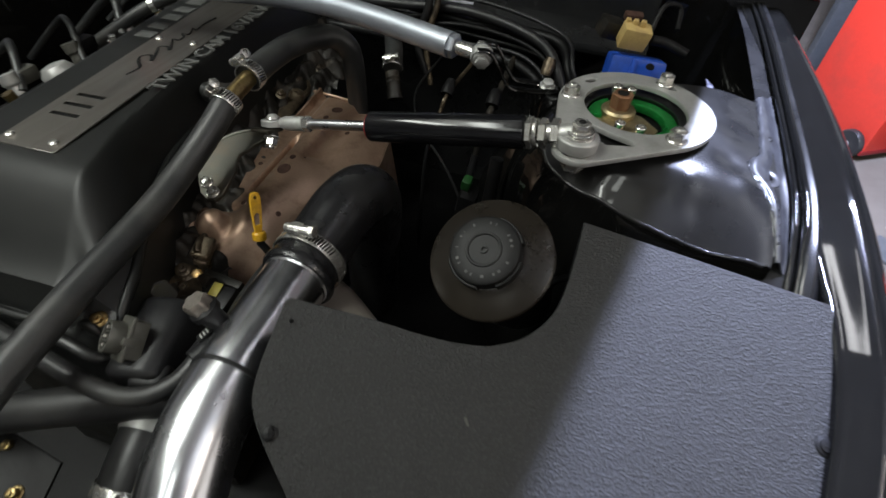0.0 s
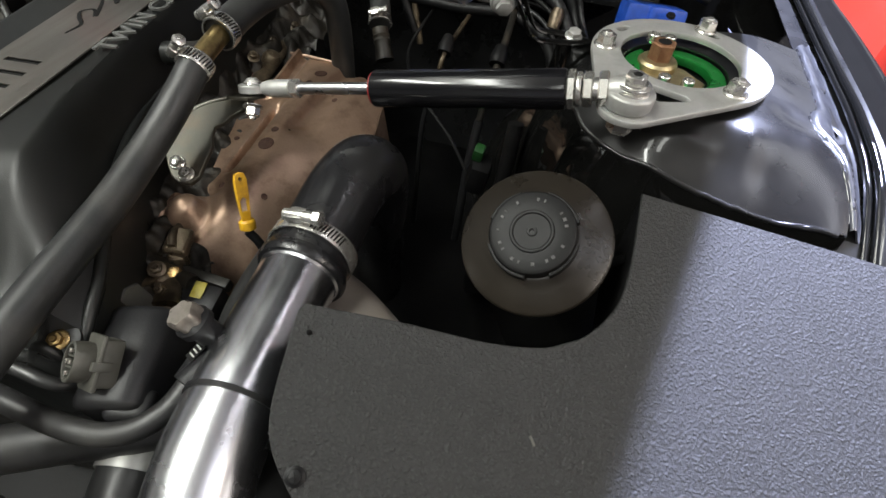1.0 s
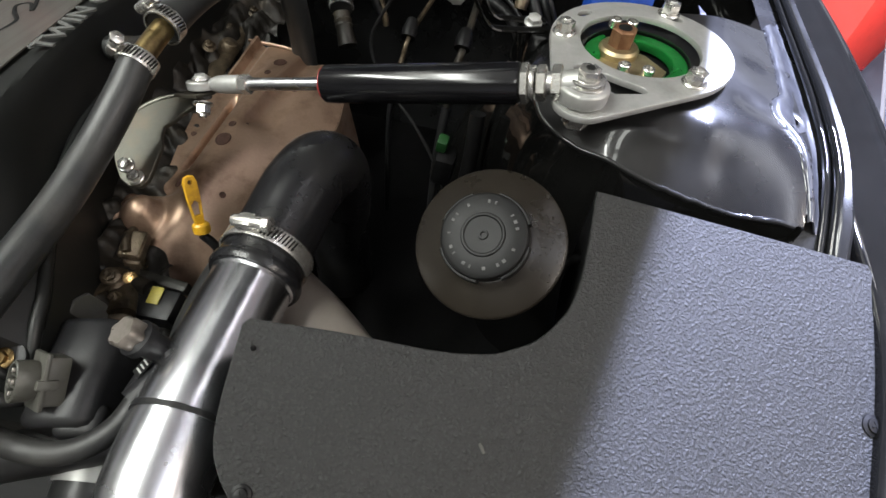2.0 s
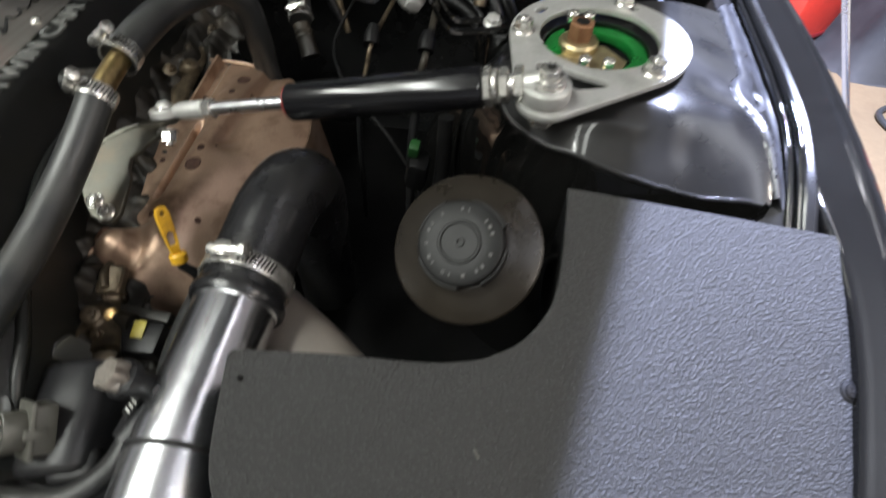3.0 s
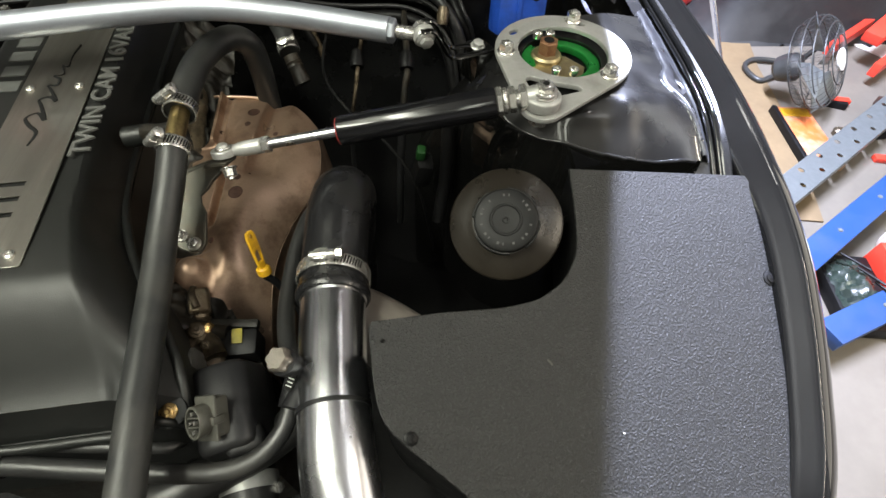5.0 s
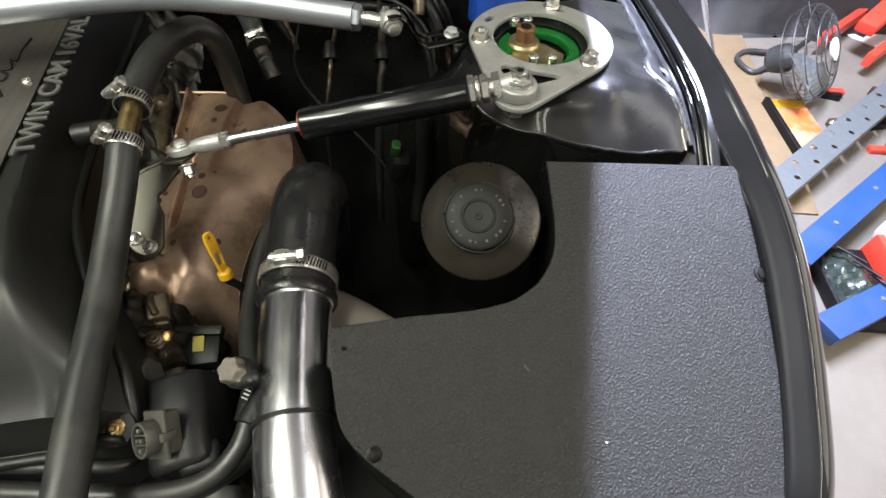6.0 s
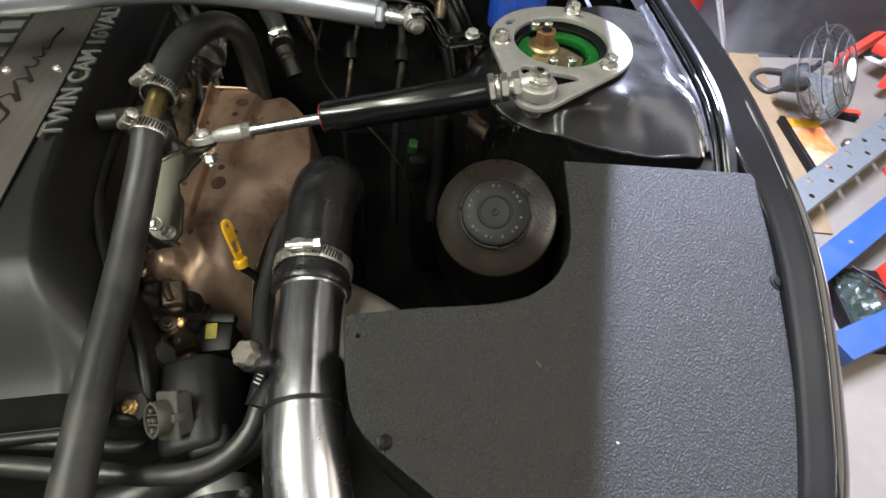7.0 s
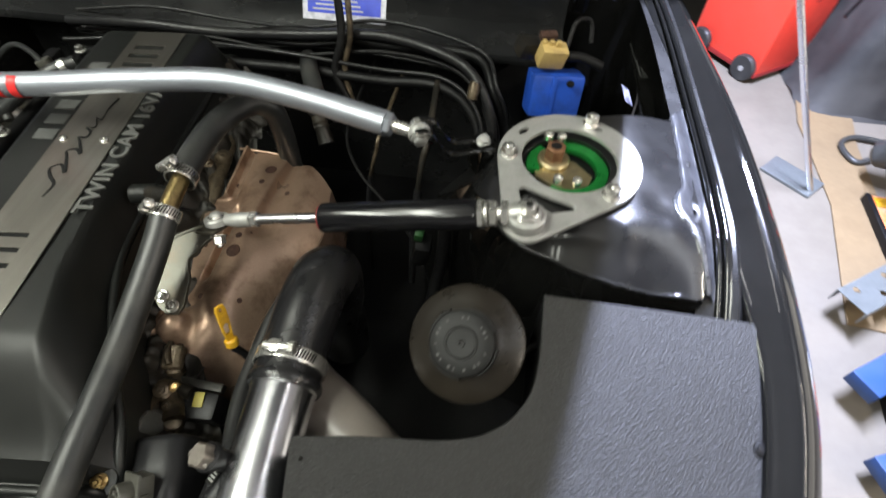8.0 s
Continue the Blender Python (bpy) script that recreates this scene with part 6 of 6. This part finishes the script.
# ---------------------------------------------------------------- things on the workshop floor beyond the fender
def workshop_things():
    t = thing("floor_board", "long brown hardboard strip lying on the concrete", "board", (1.75, 1.5, 0))
    part("board", sheet([[(1.46, 0.72), (1.62, 0.70), (1.76, 1.25), (1.80, 1.62), (1.90, 2.05), (1.70, 2.20), (1.60, 1.75), (1.58, 1.25)]], 0.008, Matrix(), 0.002), MATBROWN, t)
    t = thing("welding_machine", "bright red steel machine case on small grey wheels", "machine", (1.55, 2.3, 0))
    cab = Matrix.Translation((1.475, 2.27, 0.03)) @ pose(0, 0, 0, 0, 0, 35)
    part("case", box(0.32, 0.40, 0.62, cab, 0.012), RED, t)
    part("base_edge", box(0.325, 0.405, 0.025, cab, 0.006), DARKRED, t)
    # dark red bars stand for the shade inside the vent slots
    for k in range(12):
        part("vent_slot_shade", box(0.11, 0.004, 0.006, cab @ Matrix.Translation((0.045, -0.200, 0.34 + 0.016 * k)) @ pose(0, 0, 0, 0, -18, 0), 0), DARKRED, t)
    for x, y in ((-0.165, -0.135), (0.165, -0.135), (-0.165, 0.14), (0.165, 0.14)):
        wm = cab @ Matrix.Translation((x, y, 0.028)) @ pose(0, 0, 0, 0, 90, 0)
        w = part("wheel", lathe([(0.03, -0.02), (0.055, -0.02), (0.060, -0.012), (0.060, 0.012), (0.055, 0.02), (0.03, 0.02)], wm, 28), RUBBER, t)
        part("hub", lathe([(0.012, -0.023), (0.012, 0.023)], wm, 20), ZINC, w)
    t = thing("steel_frame", "pale grey steel frame post with cross rails behind the red machine", "steel frame", (1.36, 2.85, 0))
    part("post", box(0.10, 0.05, 1.7, Matrix.Translation((1.36, 2.85, 0)) @ pose(0, 0, 0, 0, 0, 18), 0.006), GALV, t)
    part("foot_plate", box(0.16, 0.12, 0.010, Matrix.Translation((1.36, 2.85, 0)) @ pose(0, 0, 0, 0, 0, 18), 0.003), GALV, t)
    for z in (0.24, 0.40):
        part("rail", tube([(1.38, 2.85, z), (1.80, 2.98, z - 0.02)], 0.018, 14, smooth=False), GALV, t)
    t = thing("prop_pole", "slim bright steel pole standing on a flat foot", "pole", (1.53, 1.52, 0))
    part("foot", box(0.20, 0.12, 0.012, Matrix.Translation((1.475, 1.385, 0)) @ pose(0, 0, 0, 0, 0, -45), 0.003), GALV, t)
    part("shaft", tube([(1.520, 1.310, 0.012), (1.287, 1.330, 0.4), (1.052, 1.350, 0.8), (0.846, 1.368, 1.15)], 0.0100, 16), POLISHED, t)
    t = thing("floor_fan", "round wire-cage floor fan on a tube stand", "fan", (1.99, 1.41, 0))
    m = Matrix.Translation((1.80, 1.345, 0.20)) @ pose(0, 0, 0, 55, 0, 45) @ Matrix.Diagonal((0.92, 0.92, 0.92, 1))
    for r, z in ((0.19, 0), (0.185, 0.04), (0.155, 0.07), (0.10, 0.085), (0.165, -0.05)):
        ring = [m @ Vector((r * math.cos(a), r * math.sin(a), z)) for a in (2 * math.pi * k / 40 for k in range(41))]
        part("cage_ring", tube(ring, 0.0024, 8, smooth=False), FANGREY, t)
    wires = bmesh.new()
    for k in range(40):
        a = 2 * math.pi * k / 40
        c, s = math.cos(a), math.sin(a)
        tube([m @ Vector((r * c, r * s, z)) for r, z in ((0.045, 0.09), (0.10, 0.085), (0.155, 0.07), (0.185, 0.04), (0.19, 0), (0.165, -0.05), (0.08, -0.07))], 0.0008, 5, wires, 2)
    part("wire_cage", wires, FANGREY, t)["kind"] = "stuff"
    part("hub_badge", lathe([(0.045, 0.085), (0.045, 0.095), (0.025, 0.099)], m, 28), WHITEPL, t)
    part("motor", lathe([(0.03, -0.155), (0.052, -0.14), (0.060, -0.11), (0.060, -0.07), (0.045, -0.05)], m, 28), FANGREY, t)
    for k in range(4):
        bl = surface(lambda a, b, k=k: m @ (Matrix.Rotation(1.5708 * k, 4, "Z") @ Vector((0.05 + 0.14 * a, (b - 0.5) * (0.05 + 0.12 * a), 0.02 + 0.05 * (b - 0.5)))), 6, 6, 0.002)
        part("blade", bl, GALV, t)
    part("stand", tube([(1.90, 1.48, 0.20), (1.86, 1.52, 0.06), (1.82, 1.53, 0.02), (1.74, 1.50, 0.02), (1.72, 1.60, 0.02), (1.80, 1.66, 0.02), (1.95, 1.63, 0.02)], 0.011, 14), FANGREY, t)
    t = thing("worn_tool_board", "worn orange and yellow board with a dark edge lying flat", "board", (1.9, 1.25, 0))
    bm = Matrix.Translation((1.765, 1.12, 0.0)) @ pose(0, 0, 0, 0, 0, -94) @ Matrix.Diagonal((0.95, 0.62, 1, 1))
    part("board", box(0.36, 0.22, 0.035, bm, 0.006), ORANGE, t)
    part("edge", box(0.37, 0.03, 0.040, bm @ Matrix.Translation((0, -0.115, 0)), 0.006), DULLBLACK, t)
    part("yellow_strip", box(0.05, 0.18, 0.004, bm @ Matrix.Translation((-0.14, 0.0, 0.034)), 0.001), YELLOW, t)
    # rack: perforated upright and two blue beams
    t = thing("rack_upright", "grey galvanised rack upright with punched holes", "rack upright", (1.7, 0.9, 0))
    a, b = Vector((1.40, 0.718, 0.12)), Vector((2.40, 1.395, 0.12))
    d = (b - a).normalized()
    fm = Matrix((d, Vector((0, 0, 1)).cross(d), Vector((0, 0, 1)))).transposed().to_4x4()
    fm.translation = a
    length = (b - a).length
    holes = []
    k = 0
    while 0.05 + 0.125 * k < length - 0.09:
        holes.append(circle(0.05 + 0.125 * k, 0.022, 0.011, 12))
        holes.append(circle(0.112 + 0.125 * k, -0.020, 0.010, 12))
        k += 1
    part("web", sheet([[(0, -0.045), (length, -0.045), (length, 0.045), (0, 0.045)]] + holes, 0.003, fm, 0.0006), GALV, t)
    for s in (-1, 1):
        part("flange", box(length, 0.003, 0.05, fm @ Matrix.Translation((length / 2, s * 0.0465, -0.047)), 0.0008), GALV, t)
    for p, q, z in (((1.34, 0.452), (2.2, 1.00), 0.13), ((1.33, 0.24), (2.3, 0.60), 0.10)):
        p, q = Vector((*p, z)), Vector((*q, z))
        e = (q - p).normalized()
        mm = Matrix((e, Vector((0, 0, 1)).cross(e), Vector((0, 0, 1)))).transposed().to_4x4()
        mm.translation = (p + q) / 2
        beam = thing("rack_beam", "blue enamelled steel rack beam", "rack beam", tuple(p), "rack beams")
        part("beam", box((q - p).length, 0.080, 0.045, mm @ Matrix.Translation((0, 0, -0.045)), 0.004), RACKBLUE, beam)
        for k in range(3):
            part("rivet", lathe([(0.008, 0), (0.007, 0.003), (0.002, 0.004)], mm @ Matrix.Translation((-0.30 + 0.25 * k, 0.0, 0.0)), 12), GALV, beam)
    t = thing("storage_tray", "red-sided black tray holding a dark bag and tools", "tray", (1.54, 0.395, 0))
    tm = Matrix.Translation((1.54, 0.395, 0.0)) @ pose(0, 0, 0, 0, 0, -7)
    part("tray", box(0.17, 0.27, 0.05, tm, 0.01), DULLBLACK, t)
    part("bag", surface(lambda a, b: tm @ Vector((-0.08 + 0.13 * a, -0.12 + 0.24 * b, 0.045 + 0.05 * math.sin(math.pi * a) * math.sin(math.pi * b) + 0.018 * noise.noise((14 * a, 16 * b, 2)))), 18, 24), mat("dark_green_bag", (0.018, 0.028, 0.022), 0.35, 0, (0.04, 0.05, 0.045), 30, 0.5, 0.8, 90, 0.2), t, "shiny dark green plastic bag")
    for k in range(3):
        part("tool_handle", tube([tm @ Vector((-0.05 + 0.03 * k, 0.10 - 0.05 * k, 0.10)), tm @ Vector((0.0 + 0.02 * k, 0.03 - 0.05 * k, 0.115))], 0.004, 10), DULLBLACK, t)
    part("red_side", box(0.022, 0.28, 0.09, tm @ Matrix.Translation((0.085, 0, 0.03)), 0.006), RED, t)
    t = thing("plastic_bucket", "white plastic bucket lying on its side", "bucket", (1.755, 0.51, 0))
    part("bucket", lathe([(0.085, 0), (0.09, 0.005), (0.11, 0.19), (0.116, 0.19), (0.116, 0.21), (0.108, 0.21), (0.104, 0.20), (0.09, 0.02)], Matrix.Translation((1.69, 0.47, 0.114)) @ pose(0, 0, 0, 0, 87, 24), 36), WHITEPL, t)
    t = thing("trolley_jack", "red trolley jack with steel bolts lying by the wall", "trolley jack", (2.55, 1.75, 0))
    jm = Matrix.Translation((2.42, 1.62, 0.05)) @ pose(0, 0, 0, 0, 0, 35)
    part("frame", box(0.50, 0.035, 0.06, jm, 0.008), RED, t)
    part("frame", box(0.50, 0.035, 0.06, jm @ Matrix.Translation((0, 0.20, 0)), 0.008), RED, t)
    part("arm", box(0.30, 0.08, 0.05, jm @ Matrix.Translation((0.0, 0.10, 0.10)) @ pose(0, 0, 0, 0, -12, 0), 0.01), RED, t)
    for k in range(2):
        part("wheel", lathe([(0.06, -0.02), (0.065, 0), (0.06, 0.02)], jm @ Matrix.Translation((0.22, 0.26 - 0.32 * k, 0.03)) @ pose(0, 0, 0, 90, 0, 0), 24), DULLBLACK, t)
    t = thing("checker_mat", "black and white checked mat on the floor", "mat", (2.9, 2.0, 0))
    km = Matrix.Translation((2.75, 2.05, 0.0)) @ pose(0, 0, 0, 0, 0, 35)
    part("sheet", box(0.9, 0.36, 0.006, km, 0.002), WHITEPL, t)
    for k in range(15):
        if k % 2:
            part("dark_square", box(0.115, 0.085, 0.002, km @ Matrix.Translation((-0.36 + 0.18 * (k % 5), -0.115 + 0.115 * (k // 5), 0.006)), 0.0005), PLASTIC, t)
    t = thing("clutter_pile", "small rusty parts and tools scattered on the floor", "clutter", (2.0, 1.0, 0), kind="stuff")
    rng = random.Random(3)
    for k in range(26):
        x, y = 1.90 + 0.5 * rng.random(), 0.85 + 0.5 * rng.random()
        mm = Matrix.Translation((x, y, 0.0)) @ pose(0, 0, 0, 0, 0, 360 * rng.random())
        if k % 3:
            part("scrap", box(0.03 + 0.08 * rng.random(), 0.02 + 0.02 * rng.random(), 0.02 + 0.02 * rng.random(), mm, 0.004), (RUST, CASTING, RED, DULLBLACK, YELLOW)[k % 5], t)
        else:
            part("scrap", lathe([(0.02, 0), (0.022, 0.02), (0.012, 0.03)], mm, 14), (CASTING, RUST, ZINC)[k % 3], t)
    t = thing("covered_machine", "machine under a dark grey dust cover", "machine", (2.2, 3.2, 0))

    def cloth(a, b):
        x, y = 1.28 + 1.3 * a, 1.80 + 0.9 * b
        e = min(a, 1 - a) * 6
        f = min(b, 1 - b) * 5
        z = 0.62 * step(0, 1, e) * step(0, 1, f) + 0.05 * noise.noise((3 * x, 3 * y, 0)) + 0.02 * noise.noise((9 * x, 9 * y, 4))
        return Vector((x + 0.35, y, max(0.0, z)))

    part("cover", surface(cloth, 40, 40, 0.004), TARP, t)
    for k in (0.35, 0.68):
        part("strap", tube([cloth(0.08 + 0.84 * a / 12, k) + Vector((0, 0, 0.008)) for a in range(13)], 0.012, 8, flat=0.4), DULLBLACK, t)


workshop_things()
